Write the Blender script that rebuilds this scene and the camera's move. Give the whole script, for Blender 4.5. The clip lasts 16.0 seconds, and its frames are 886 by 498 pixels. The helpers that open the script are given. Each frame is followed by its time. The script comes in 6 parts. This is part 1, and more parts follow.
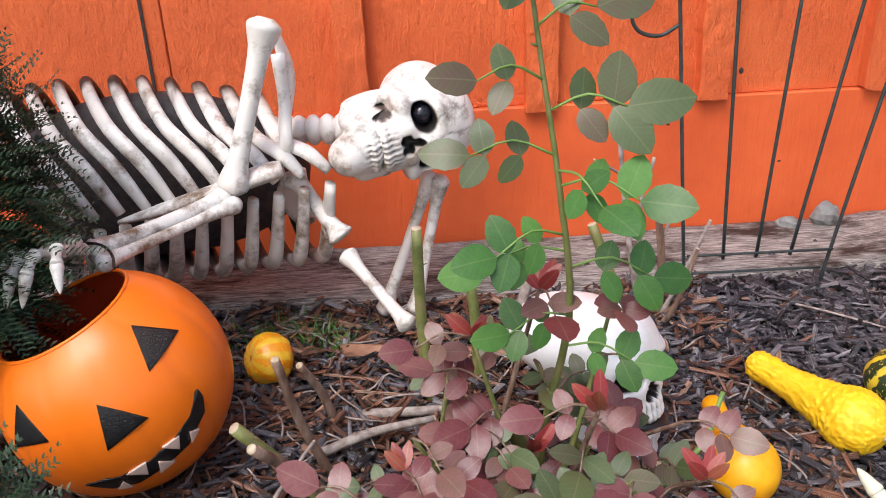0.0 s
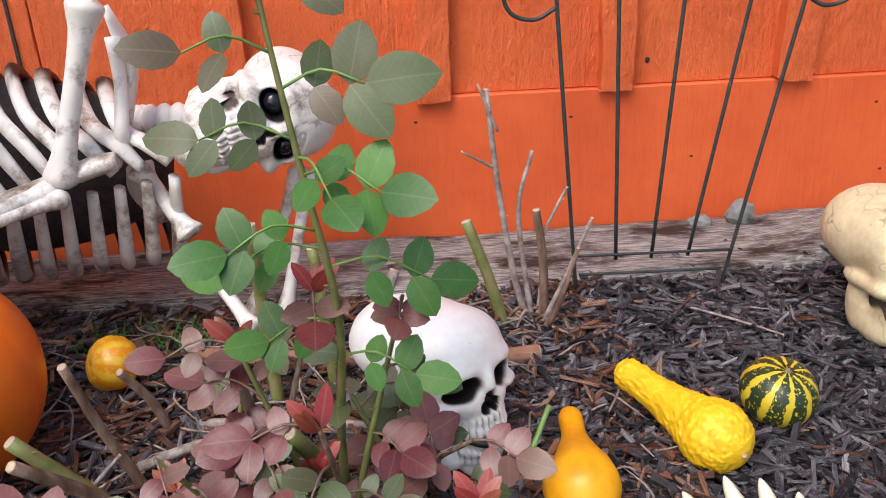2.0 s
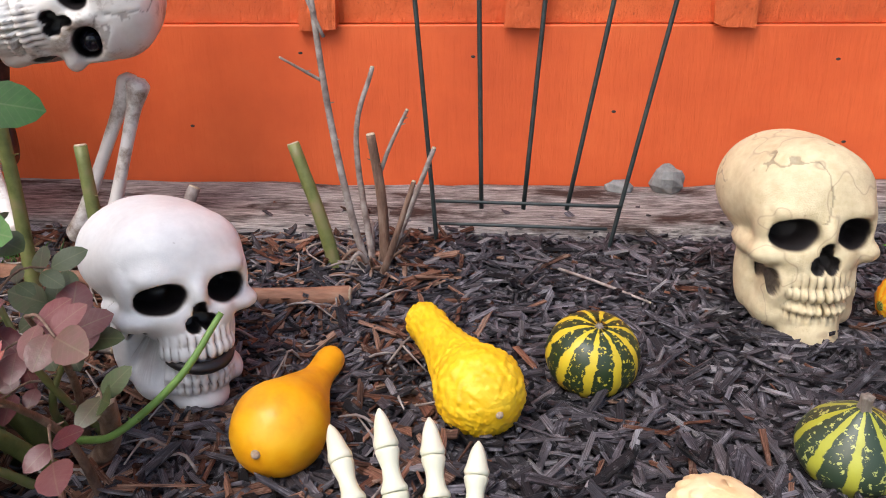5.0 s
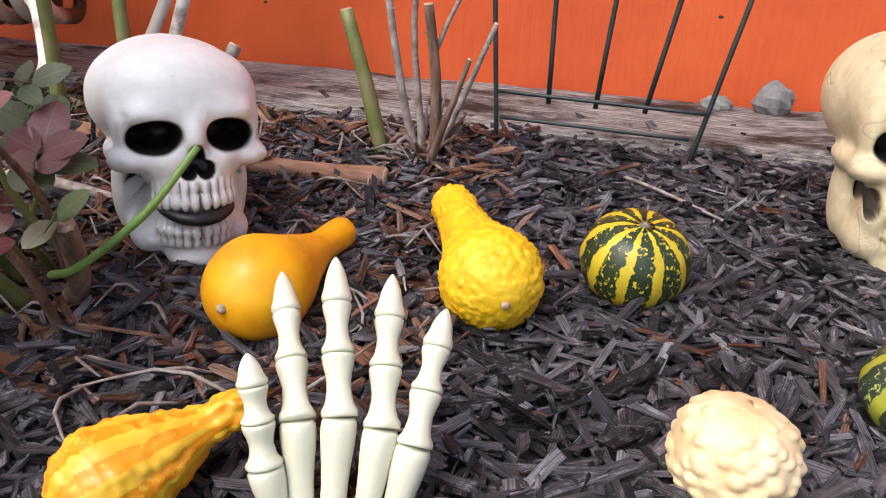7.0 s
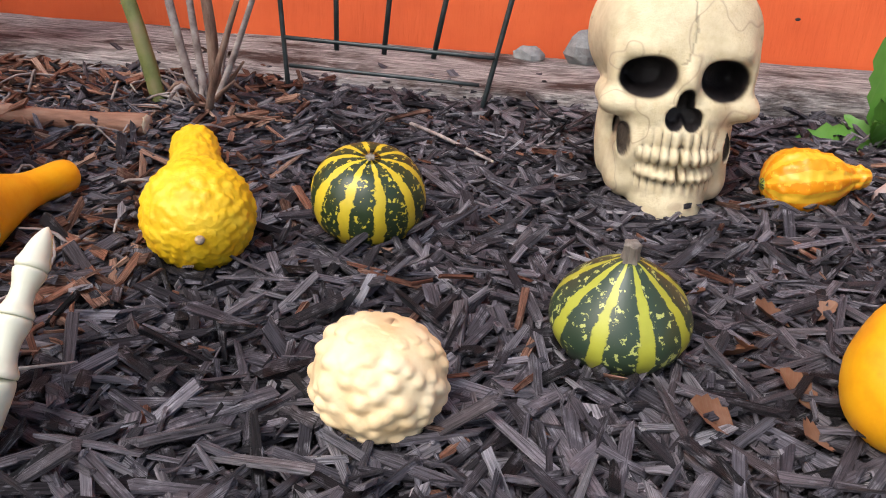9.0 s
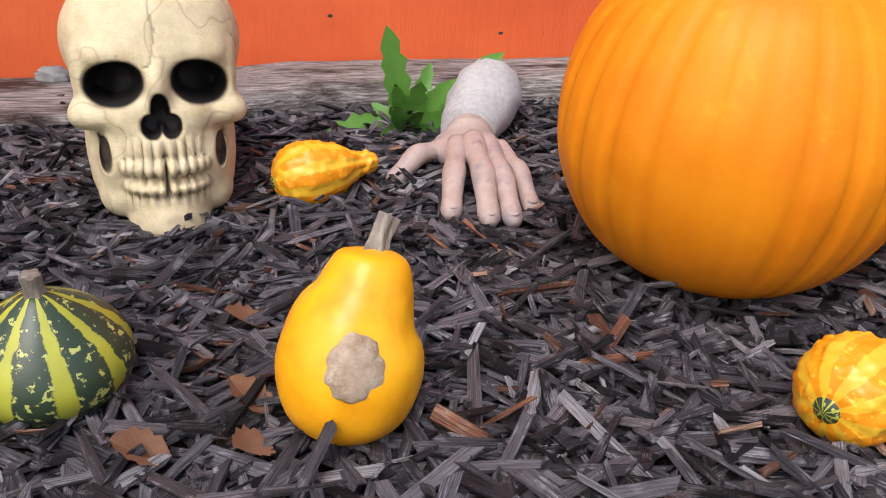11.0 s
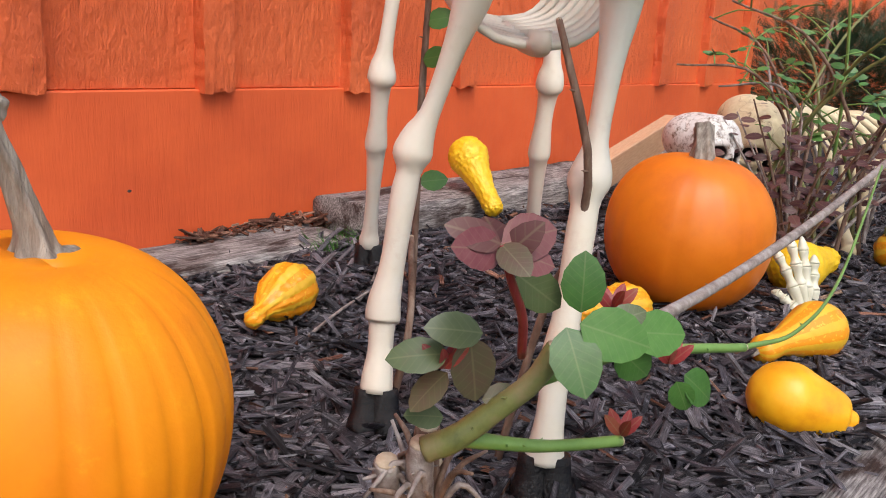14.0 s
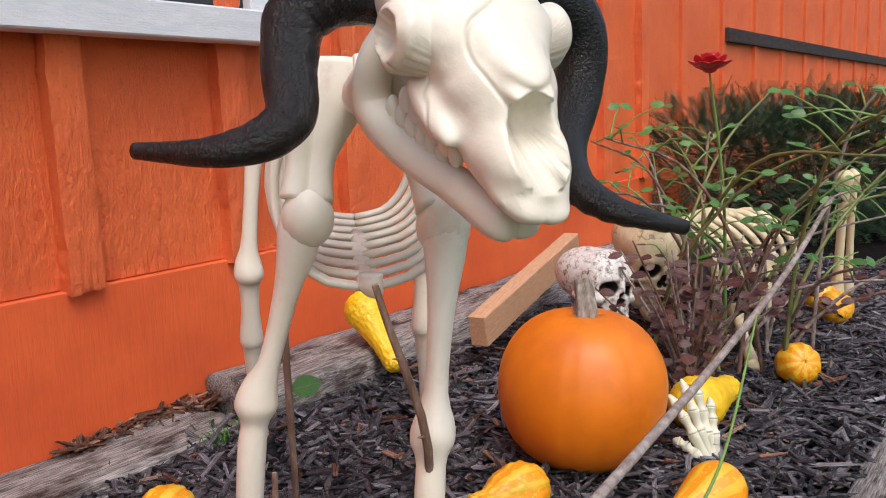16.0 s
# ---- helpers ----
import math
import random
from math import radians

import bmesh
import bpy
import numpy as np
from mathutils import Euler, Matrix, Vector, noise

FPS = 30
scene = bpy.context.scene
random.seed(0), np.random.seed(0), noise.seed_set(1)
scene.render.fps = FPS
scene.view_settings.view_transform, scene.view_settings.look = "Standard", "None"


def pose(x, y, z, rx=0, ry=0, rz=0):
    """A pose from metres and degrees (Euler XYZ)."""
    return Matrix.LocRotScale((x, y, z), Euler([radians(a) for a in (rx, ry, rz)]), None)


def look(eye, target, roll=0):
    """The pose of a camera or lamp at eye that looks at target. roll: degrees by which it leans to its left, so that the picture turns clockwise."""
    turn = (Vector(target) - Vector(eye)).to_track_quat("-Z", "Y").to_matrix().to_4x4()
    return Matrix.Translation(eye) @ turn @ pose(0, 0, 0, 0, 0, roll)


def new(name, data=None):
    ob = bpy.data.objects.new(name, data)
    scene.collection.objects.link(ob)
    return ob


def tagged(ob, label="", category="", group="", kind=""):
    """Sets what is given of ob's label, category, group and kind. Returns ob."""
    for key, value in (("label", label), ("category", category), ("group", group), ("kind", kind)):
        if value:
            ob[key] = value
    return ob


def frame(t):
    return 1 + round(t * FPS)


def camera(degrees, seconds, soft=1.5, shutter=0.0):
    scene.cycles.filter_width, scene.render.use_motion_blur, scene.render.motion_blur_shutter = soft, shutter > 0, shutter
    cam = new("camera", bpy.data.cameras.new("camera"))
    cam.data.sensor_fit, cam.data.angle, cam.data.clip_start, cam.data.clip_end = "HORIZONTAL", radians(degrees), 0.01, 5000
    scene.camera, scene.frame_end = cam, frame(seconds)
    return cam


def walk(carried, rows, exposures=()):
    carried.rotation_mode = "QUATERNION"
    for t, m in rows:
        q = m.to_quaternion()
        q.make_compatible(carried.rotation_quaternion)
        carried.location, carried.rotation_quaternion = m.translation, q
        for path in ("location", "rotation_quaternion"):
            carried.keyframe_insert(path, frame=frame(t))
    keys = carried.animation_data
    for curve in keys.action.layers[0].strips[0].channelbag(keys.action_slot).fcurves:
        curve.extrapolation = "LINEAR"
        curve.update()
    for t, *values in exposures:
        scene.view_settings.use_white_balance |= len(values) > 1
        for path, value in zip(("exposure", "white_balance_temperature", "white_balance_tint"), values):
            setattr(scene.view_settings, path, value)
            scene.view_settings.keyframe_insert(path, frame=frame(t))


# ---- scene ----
cam = camera(56.4, 16.0, soft=1.0)
PATH = [
    (0, (-0.149, -0.097, 0.925), (-0.062, 1.729, 0.113), -2.5),
    (0.5, (-0.08, -0.1, 0.923), (0.009, 1.729, 0.119), -3.3),
    (1, (0.017, -0.087, 0.902), (0.105, 1.746, 0.106), -3.3),
    (1.5, (0.099, -0.06, 0.89), (0.185, 1.767, 0.081), -2.8),
    (2, (0.138, -0.014, 0.866), (0.209, 1.813, 0.055), -2.5),
    (2.5, (0.149, 0.045, 0.82), (0.306, 1.863, 0.002), -1.4),
    (3, (0.272, 0.064, 0.756), (0.394, 1.891, -0.048), -1.4),
    (3.5, (0.388, 0.059, 0.706), (0.469, 1.892, -0.09), -1.3),
    (3.7, (0.432, 0.066, 0.695), (0.471, 1.903, -0.095), -1.2),
    (5.8, (0.655, 0.18, 0.535), (0.414, 2.029, -0.189), 0.5),
    (6, (0.647, 0.196, 0.517), (0.389, 2.035, -0.225), 0.9),
    (6.5, (0.657, 0.228, 0.485), (0.387, 2.027, -0.347), 2.1),
    (7, (0.726, 0.233, 0.47), (0.298, 1.992, -0.381), 2.2),
    (7.5, (0.818, 0.239, 0.489), (0.263, 1.962, -0.362), 0.9),
    (8, (0.841, 0.276, 0.462), (0.294, 1.993, -0.406), 1.1),
    (8.2, (0.859, 0.282, 0.448), (0.365, 2.01, -0.428), 1.7),
    (10.3, (1.112, 0.354, 0.383), (1.21, 2.17, -0.45), 2.1),
    (10.5, (1.132, 0.359, 0.383), (1.325, 2.17, -0.443), 2.2),
    (11, (1.168, 0.355, 0.387), (1.612, 2.13, -0.42), 2.2),
    (11.5, (1.199, 0.368, 0.4), (1.862, 2.08, -0.394), 2.7),
    (12, (1.22, 0.379, 0.408), (2.11, 1.997, -0.36), 3.3),
    (12.5, (1.25, 0.38, 0.436), (2.331, 1.901, -0.284), 3.5),
    (13, (1.284, 0.367, 0.459), (2.514, 1.793, -0.215), 3.9),
    (13.5, (1.323, 0.36, 0.496), (2.693, 1.701, -0.074), 4.0),
    (14, (1.369, 0.354, 0.535), (2.838, 1.619, 0.041), 3.1),
    (14.5, (1.421, 0.344, 0.584), (2.968, 1.54, 0.163), 1.2),
    (15, (1.469, 0.335, 0.615), (3.021, 1.527, 0.202), -0.8),
    (15.5, (1.488, 0.324, 0.663), (3.059, 1.505, 0.292), -2.1),
    (16, (1.507, 0.315, 0.719), (3.088, 1.499, 0.407), -2.4),
]
walk(cam, [(t, look(eye, target, roll)) for t, eye, target, roll in PATH],
     exposures=((0, 0.82), (1, 0.7), (3.5, 0.65), (7, 0.77), (11, 0.7), (12.5, 0.62), (14.5, 0.53), (16, 0.42)))

# ---- light: an overcast day ----
SUN_EL, SUN_AZ = radians(50), radians(215)
world = bpy.data.worlds.new("overcast_sky")
scene.world = world
world.use_nodes = True
wn = world.node_tree
sky = wn.nodes.new("ShaderNodeTexSky")
sky.sky_type, sky.sun_disc, sky.sun_elevation, sky.sun_rotation = "NISHITA", False, SUN_EL, SUN_AZ
sky.dust_density, sky.ozone_density = 4.0, 1.0
hsv = wn.nodes.new("ShaderNodeHueSaturation")
hsv.inputs["Saturation"].default_value = 1.0
wn.links.new(sky.outputs[0], hsv.inputs["Color"])
wn.links.new(hsv.outputs[0], wn.nodes["Background"].inputs[0])
wn.nodes["Background"].inputs[1].default_value = 0.13
sun_data = bpy.data.lights.new("sun", "SUN")
sun_data.energy, sun_data.angle, sun_data.color = 1.1, radians(25), (0.97, 0.98, 1.0)
sun = new("sun", sun_data)
sun.matrix_world = look((0, 0, 5), (0.9, 1.6, 1.2))


# ---- materials ----
def nodes_of(name, rough, spec=0.5, metal=0.0):
    m = bpy.data.materials.new(name)
    m.use_nodes = True
    nt = m.node_tree
    b = nt.nodes["Principled BSDF"]
    b.inputs["Roughness"].default_value = rough
    b.inputs["Metallic"].default_value = metal
    b.inputs["Specular IOR Level"].default_value = spec
    return m, nt, b


def ramp_of(nt, cols, source, lo=0.3, hi=0.7):
    r = nt.nodes.new("ShaderNodeValToRGB")
    els = r.color_ramp.elements
    while len(els) < len(cols):
        els.new(0.5)
    for i, c in enumerate(cols):
        els[i].position = lo + (hi - lo) * i / max(1, len(cols) - 1)
        els[i].color = (*c, 1)
    nt.links.new(source, r.inputs[0])
    return r.outputs[0]


def coords(nt, stretch=(1, 1, 1), kind="Object"):
    tc = nt.nodes.new("ShaderNodeTexCoord")
    mp = nt.nodes.new("ShaderNodeMapping")
    mp.inputs["Scale"].default_value = stretch
    nt.links.new(tc.outputs[kind], mp.inputs[0])
    return mp.outputs[0]


def noise_of(nt, vec, scale, detail=6.0, rough=0.6):
    n = nt.nodes.new("ShaderNodeTexNoise")
    n.inputs["Scale"].default_value, n.inputs["Detail"].default_value, n.inputs["Roughness"].default_value = scale, detail, rough
    nt.links.new(vec, n.inputs["Vector"])
    return n.outputs["Fac"]


def mixed(nt, mode, fac, a, b):
    x = nt.nodes.new("ShaderNodeMix")
    x.data_type, x.blend_type = "RGBA", mode
    for sock, val in ((x.inputs["Factor"], fac), (x.inputs["A"], a), (x.inputs["B"], b)):
        if isinstance(val, (int, float)):
            sock.default_value = val
        elif isinstance(val, tuple):
            sock.default_value = (*val, 1)
        else:
            nt.links.new(val, sock)
    return x.outputs["Result"]


def bumped(nt, b, height, strength, dist):
    bp = nt.nodes.new("ShaderNodeBump")
    bp.inputs["Strength"].default_value, bp.inputs["Distance"].default_value = strength, dist
    nt.links.new(height, bp.inputs["Height"])
    nt.links.new(bp.outputs[0], b.inputs["Normal"])


def plain(name, cols, scale=20, rough=0.5, bump=0.3, dist=0.002, stretch=(1, 1, 1), fine=6.0, spec=0.5, lo=0.3, hi=0.7, stain=None, stain_scale=5, stain_at=(0.55, 0.7), vary=None, metal=0.0, vein=None, painted=False):
    """Noise between the colours at one scale, stains at a second; vary: 'object' or 'island' shifts the tone per piece."""
    m, nt, b = nodes_of(name, rough, spec, metal)
    v = coords(nt, stretch)
    n = noise_of(nt, v, scale)
    if vary:
        info = nt.nodes.new("ShaderNodeObjectInfo") if vary == "object" else nt.nodes.new("ShaderNodeNewGeometry")
        rnd = info.outputs["Random"] if vary == "object" else info.outputs["Random Per Island"]
        mx = nt.nodes.new("ShaderNodeMath")
        mx.operation = "MULTIPLY_ADD"
        mx.inputs[1].default_value = 0.35
        nt.links.new(n, mx.inputs[0])
        sc = nt.nodes.new("ShaderNodeMath")
        sc.operation = "MULTIPLY"
        sc.inputs[1].default_value = 0.65
        nt.links.new(rnd, sc.inputs[0])
        nt.links.new(sc.outputs[0], mx.inputs[2])
        n0, lo, hi = mx.outputs[0], 0.1, 0.9
    else:
        n0 = n
    col = ramp_of(nt, cols, n0, lo, hi)
    if stain:
        s2 = noise_of(nt, v, stain_scale, 8, 0.7)
        msk = ramp_of(nt, [(0, 0, 0), (1, 1, 1)], s2, *stain_at)
        col = mixed(nt, "MIX", msk, col, stain)
    if vein:
        line = nt.nodes.new("ShaderNodeValToRGB")
        els = line.color_ramp.elements
        els[0].position, els[1].position = 0.491, 0.509
        els[0].color = els[1].color = (0, 0, 0, 1)
        els.new(0.5).color = (1, 1, 1, 1)
        nt.links.new(noise_of(nt, v, vein[1], 2.5, 0.6), line.inputs[0])
        col = mixed(nt, "MIX", line.outputs[0], col, vein[0])
    # the value browns, then blackens: painted sockets, and shade coloured into gaps
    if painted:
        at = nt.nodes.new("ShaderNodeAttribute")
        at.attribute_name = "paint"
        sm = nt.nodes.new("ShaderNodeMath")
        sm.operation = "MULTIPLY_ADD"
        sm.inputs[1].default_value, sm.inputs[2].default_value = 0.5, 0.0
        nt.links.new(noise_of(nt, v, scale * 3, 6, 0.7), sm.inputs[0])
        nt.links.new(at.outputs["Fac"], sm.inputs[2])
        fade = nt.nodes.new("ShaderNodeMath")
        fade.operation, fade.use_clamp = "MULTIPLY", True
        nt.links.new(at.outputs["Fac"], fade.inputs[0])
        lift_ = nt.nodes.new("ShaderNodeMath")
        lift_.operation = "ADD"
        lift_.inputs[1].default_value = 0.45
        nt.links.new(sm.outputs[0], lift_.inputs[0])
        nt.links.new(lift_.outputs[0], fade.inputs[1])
        browning = mixed(nt, "MIX", fade.outputs[0], col, (0.1, 0.062, 0.04))
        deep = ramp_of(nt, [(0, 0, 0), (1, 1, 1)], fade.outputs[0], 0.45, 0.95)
        col = mixed(nt, "MIX", deep, browning, (0.014, 0.011, 0.012))
    nt.links.new(col, b.inputs["Base Color"])
    hn = noise_of(nt, v, scale * fine, 5)
    bumped(nt, b, hn, bump, dist)
    return m


def painted_wood(name, flake):
    """Orange paint on rough sawn boards."""
    m, nt, b = nodes_of(name, 0.5, 0.4)
    v = coords(nt, (1, 1, 1))
    grain = noise_of(nt, coords(nt, (1, 1, 0.12)), 60, 8, 0.65)
    blot = noise_of(nt, v, 3, 5)
    col = ramp_of(nt, [(0.62, 0.1, 0.03), (0.72, 0.125, 0.036), (0.8, 0.155, 0.046)], blot)
    blister = noise_of(nt, coords(nt, (1, 1, 0.5)), 45, 7, 0.7)
    worn = ramp_of(nt, [(0, 0, 0), (1, 1, 1)], blister, 0.62, 0.78)
    if flake:
        col = ramp_of(nt, [(0.7, 0.125, 0.036), (0.8, 0.155, 0.044), (0.88, 0.19, 0.055)], blot)
        col = mixed(nt, "MIX", worn, col, (0.86, 0.21, 0.05))
        crack = ramp_of(nt, [(0, 0, 0), (1, 1, 1)], noise_of(nt, coords(nt, (1, 1, 0.1)), 42, 7, 0.65), 0.26, 0.29)
        col = mixed(nt, "MIX", crack, (0.4, 0.055, 0.018), col)
        pock = ramp_of(nt, [(0, 0, 0), (1, 1, 1)], noise_of(nt, coords(nt, (1, 1, 0.7)), 110, 4, 0.7), 0.3, 0.4)
        col = mixed(nt, "MIX", pock, (0.62, 0.1, 0.03), col)
    nt.links.new(col, b.inputs["Base Color"])
    hgt = mixed(nt, "MIX", 0.6 if flake else 0.25, grain, blister)
    bumped(nt, b, hgt, 0.8 if flake else 0.5, 0.035 if flake else 0.008)
    return m


def weathered(name, cols, axis_stretch):
    m, nt, b = nodes_of(name, 0.85, 0.2)
    v = coords(nt, axis_stretch)
    fibre = noise_of(nt, v, 30, 10, 0.7)
    patch = noise_of(nt, coords(nt, (1.2, 3, 3)), 4, 6, 0.65)
    c1 = ramp_of(nt, cols, fibre, 0.32, 0.66)
    c2 = ramp_of(nt, [(0.035, 0.024, 0.022), (0.1, 0.06, 0.05)], fibre)
    msk = ramp_of(nt, [(0, 0, 0), (1, 1, 1)], patch, 0.5, 0.62)
    nt.links.new(mixed(nt, "MIX", msk, c1, c2), b.inputs["Base Color"])
    bumped(nt, b, fibre, 0.9, 0.012)
    return m


def striped(name, light, dark, speckle, count, wob=0.25, share=0.5):
    """Lengthwise stripes round the z axis with ragged edges and specks."""
    m, nt, b = nodes_of(name, 0.38, 0.5)
    tc = nt.nodes.new("ShaderNodeTexCoord")
    grad = nt.nodes.new("ShaderNodeTexGradient")
    grad.gradient_type = "RADIAL"
    nt.links.new(tc.outputs["Object"], grad.inputs[0])
    rag = noise_of(nt, tc.outputs["Object"], 70, 4)

    def math_node(op, a, c):
        q = nt.nodes.new("ShaderNodeMath")
        q.operation = op
        for i, val in enumerate((a, c)):
            if isinstance(val, (int, float)):
                q.inputs[i].default_value = val
            else:
                nt.links.new(val, q.inputs[i])
        return q.outputs[0]

    wave = math_node("SINE", math_node("MULTIPLY", grad.outputs["Fac"], count * 2 * math.pi), 0.0)
    edge = math_node("ADD", math_node("MULTIPLY", wave, 0.5), math_node("MULTIPLY", rag, 2 * wob))
    msk = ramp_of(nt, [(0, 0, 0), (1, 1, 1)], edge, share - 0.04, share + 0.04)
    spots = ramp_of(nt, [(0, 0, 0), (1, 1, 1)], noise_of(nt, tc.outputs["Object"], 150, 3), 0.58, 0.62)
    darkc = mixed(nt, "MIX", spots, dark, speckle)
    lightc = ramp_of(nt, [tuple(c * 0.8 for c in light), light], noise_of(nt, tc.outputs["Object"], 40))
    nt.links.new(mixed(nt, "MIX", msk, darkc, lightc), b.inputs["Base Color"])
    bumped(nt, b, rag, 0.2, 0.002)
    return m


ORANGE_BOARD = painted_wood("orange_paint_rough", True)
ORANGE_SMOOTH = painted_wood("orange_paint_smooth", False)
TIMBER = weathered("weathered_timber", [(0.03, 0.024, 0.024), (0.32, 0.29, 0.28), (0.72, 0.68, 0.66)], (0.6, 8, 8))
SOIL = plain("dark_soil", [(0.004, 0.003, 0.003), (0.014, 0.011, 0.011)], 30, 0.95, 0.8, 0.01, spec=0.1)


def shredded(name, cols, pale, rough, spec):
    """Bark shreds: one tone per chip, with fibres and bleached streaks along its length."""
    m, nt, b = nodes_of(name, rough, spec)
    at = nt.nodes.new("ShaderNodeAttribute")
    at.attribute_name = "fibre"
    mp = nt.nodes.new("ShaderNodeMapping")
    mp.inputs["Scale"].default_value = (28, 620, 620)
    nt.links.new(at.outputs["Vector"], mp.inputs[0])
    fib = noise_of(nt, mp.outputs[0], 1.0, 5, 0.65)
    geo = nt.nodes.new("ShaderNodeNewGeometry")
    tone = ramp_of(nt, cols, geo.outputs["Random Per Island"], 0.0, 1.0)
    streak = ramp_of(nt, [(0.25, 0.25, 0.25), (1, 1, 1), (1.7, 1.7, 1.7)], fib, 0.33, 0.68)
    col = mixed(nt, "MULTIPLY", 1.0, tone, streak)
    bleach = ramp_of(nt, [(0, 0, 0), (0.75, 0.75, 0.75)], noise_of(nt, at.outputs["Vector"], 55, 4, 0.6), 0.52, 0.7)
    lit = mixed(nt, "MULTIPLY", 1.0, bleach, ramp_of(nt, [(0, 0, 0), (1, 1, 1)], fib, 0.42, 0.62))
    nt.links.new(mixed(nt, "MIX", lit, col, pale), b.inputs["Base Color"])
    bumped(nt, b, fib, 1.0, 0.004)
    return m


MULCH = shredded("dyed_mulch", [(0.006, 0.006, 0.008), (0.012, 0.011, 0.014), (0.045, 0.041, 0.05), (0.075, 0.068, 0.082), (0.016, 0.013, 0.016), (0.13, 0.12, 0.14), (0.04, 0.034, 0.04), (0.2, 0.185, 0.21), (0.06, 0.048, 0.053), (0.34, 0.325, 0.35)], (0.48, 0.465, 0.51), 0.62, 0.28)
RED_MULCH = shredded("faded_mulch", [(0.06, 0.026, 0.018), (0.17, 0.07, 0.045), (0.1, 0.055, 0.04), (0.28, 0.125, 0.08), (0.36, 0.24, 0.18)], (0.45, 0.33, 0.26), 0.85, 0.2)
PUMPKIN = plain("pumpkin_skin", [(0.74, 0.2, 0.004), (0.82, 0.255, 0.005), (0.88, 0.3, 0.007)], 7, 0.52, 0.35, 0.003, stain=(0.92, 0.38, 0.012), stain_scale=26, stain_at=(0.58, 0.8), spec=0.3)
PUMPKIN_DEEP = plain("pumpkin_skin_deep", [(0.62, 0.14, 0.004), (0.74, 0.19, 0.006), (0.8, 0.22, 0.01)], 8, 0.45, 0.2, 0.002)
GOURD_ORANGE = plain("gourd_orange", [(0.8, 0.3, 0.005), (0.92, 0.42, 0.008), (0.95, 0.5, 0.02)], 22, 0.38, 0.2, 0.0015)
GOURD_YELLOW = plain("gourd_yellow", [(0.78, 0.43, 0.008), (0.9, 0.56, 0.015), (0.95, 0.64, 0.04)], 40, 0.45, 0.4, 0.003)
GOURD_CREAM = plain("gourd_cream", [(0.78, 0.55, 0.28), (0.88, 0.68, 0.4), (0.9, 0.75, 0.5)], 30, 0.5, 0.3, 0.002)
GOURD_TWO = striped("gourd_striped_orange", (0.9, 0.52, 0.035), (0.84, 0.31, 0.008), (0.9, 0.5, 0.04), 9, 0.45)
GOURD_GREEN = striped("gourd_green_yellow", (0.68, 0.52, 0.035), (0.022, 0.04, 0.016), (0.6, 0.5, 0.05), 10, 0.6, share=0.84)
GOURD_GREEN_B = striped("gourd_green_lime", (0.42, 0.43, 0.05), (0.03, 0.052, 0.03), (0.45, 0.48, 0.14), 9, 0.45, share=0.72)
STEM = plain("dry_stem", [(0.14, 0.11, 0.09), (0.3, 0.26, 0.22), (0.52, 0.48, 0.42)], 60, 0.85, 0.9, 0.004, (1.6, 1.6, 0.15))
SCAR = plain("corky_scar", [(0.38, 0.25, 0.16), (0.68, 0.56, 0.44)], 80, 0.9, 0.9, 0.003)
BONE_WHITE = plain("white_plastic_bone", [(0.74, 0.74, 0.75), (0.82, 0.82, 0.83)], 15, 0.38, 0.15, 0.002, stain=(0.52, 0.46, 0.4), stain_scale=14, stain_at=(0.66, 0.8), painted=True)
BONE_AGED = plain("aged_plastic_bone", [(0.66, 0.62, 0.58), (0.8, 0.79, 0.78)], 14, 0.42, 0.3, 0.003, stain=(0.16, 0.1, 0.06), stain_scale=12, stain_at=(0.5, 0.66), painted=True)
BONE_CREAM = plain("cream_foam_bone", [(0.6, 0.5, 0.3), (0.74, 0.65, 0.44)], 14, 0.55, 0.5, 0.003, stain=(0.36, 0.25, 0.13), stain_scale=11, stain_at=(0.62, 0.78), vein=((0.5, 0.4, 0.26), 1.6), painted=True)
BONE_IVORY = plain("ivory_plastic", [(0.79, 0.73, 0.61), (0.86, 0.82, 0.73)], 10, 0.36, 0.25, 0.003, stain=(0.62, 0.48, 0.38), stain_scale=9, stain_at=(0.56, 0.8), painted=True)
BONE_GLOW = plain("pale_green_plastic", [(0.66, 0.65, 0.5), (0.76, 0.75, 0.62)], 25, 0.3, 0.15, 0.001)
# near-black fill for holes, open joints and the insides of rib cages
HOLLOW_DARK = plain("dark_hollow_fill", [(0.012, 0.01, 0.012), (0.06, 0.042, 0.045)], 60, 0.6, 0.4, 0.003)
BLACK_GLOSS = plain("black_plastic", [(0.002, 0.002, 0.003), (0.005, 0.005, 0.007)], 40, 0.27, 0.7, 0.006, spec=0.5)
EYE_GLASS = plain("glossy_black_eye", [(0.005, 0.005, 0.012), (0.02, 0.02, 0.03)], 30, 0.08, 0.05, 0.001)
PAIL = plain("orange_plastic", [(0.82, 0.16, 0.008), (0.88, 0.19, 0.01)], 6, 0.33, 0.06, 0.001)
# darker copy of the pail's orange: the shade inside is put into the colour
PAIL_SHADED = plain("orange_plastic_shaded_inside", [(0.42, 0.05, 0.012), (0.5, 0.065, 0.016)], 6, 0.5, 0.06, 0.001)
TOOTH = plain("pinkish_paint", [(0.75, 0.5, 0.42), (0.8, 0.6, 0.52)], 20, 0.5, 0.05, 0.001)
WIRE = plain("green_grey_metal", [(0.02, 0.03, 0.032), (0.05, 0.065, 0.068)], 50, 0.45, 0.3, 0.001, metal=0.2)
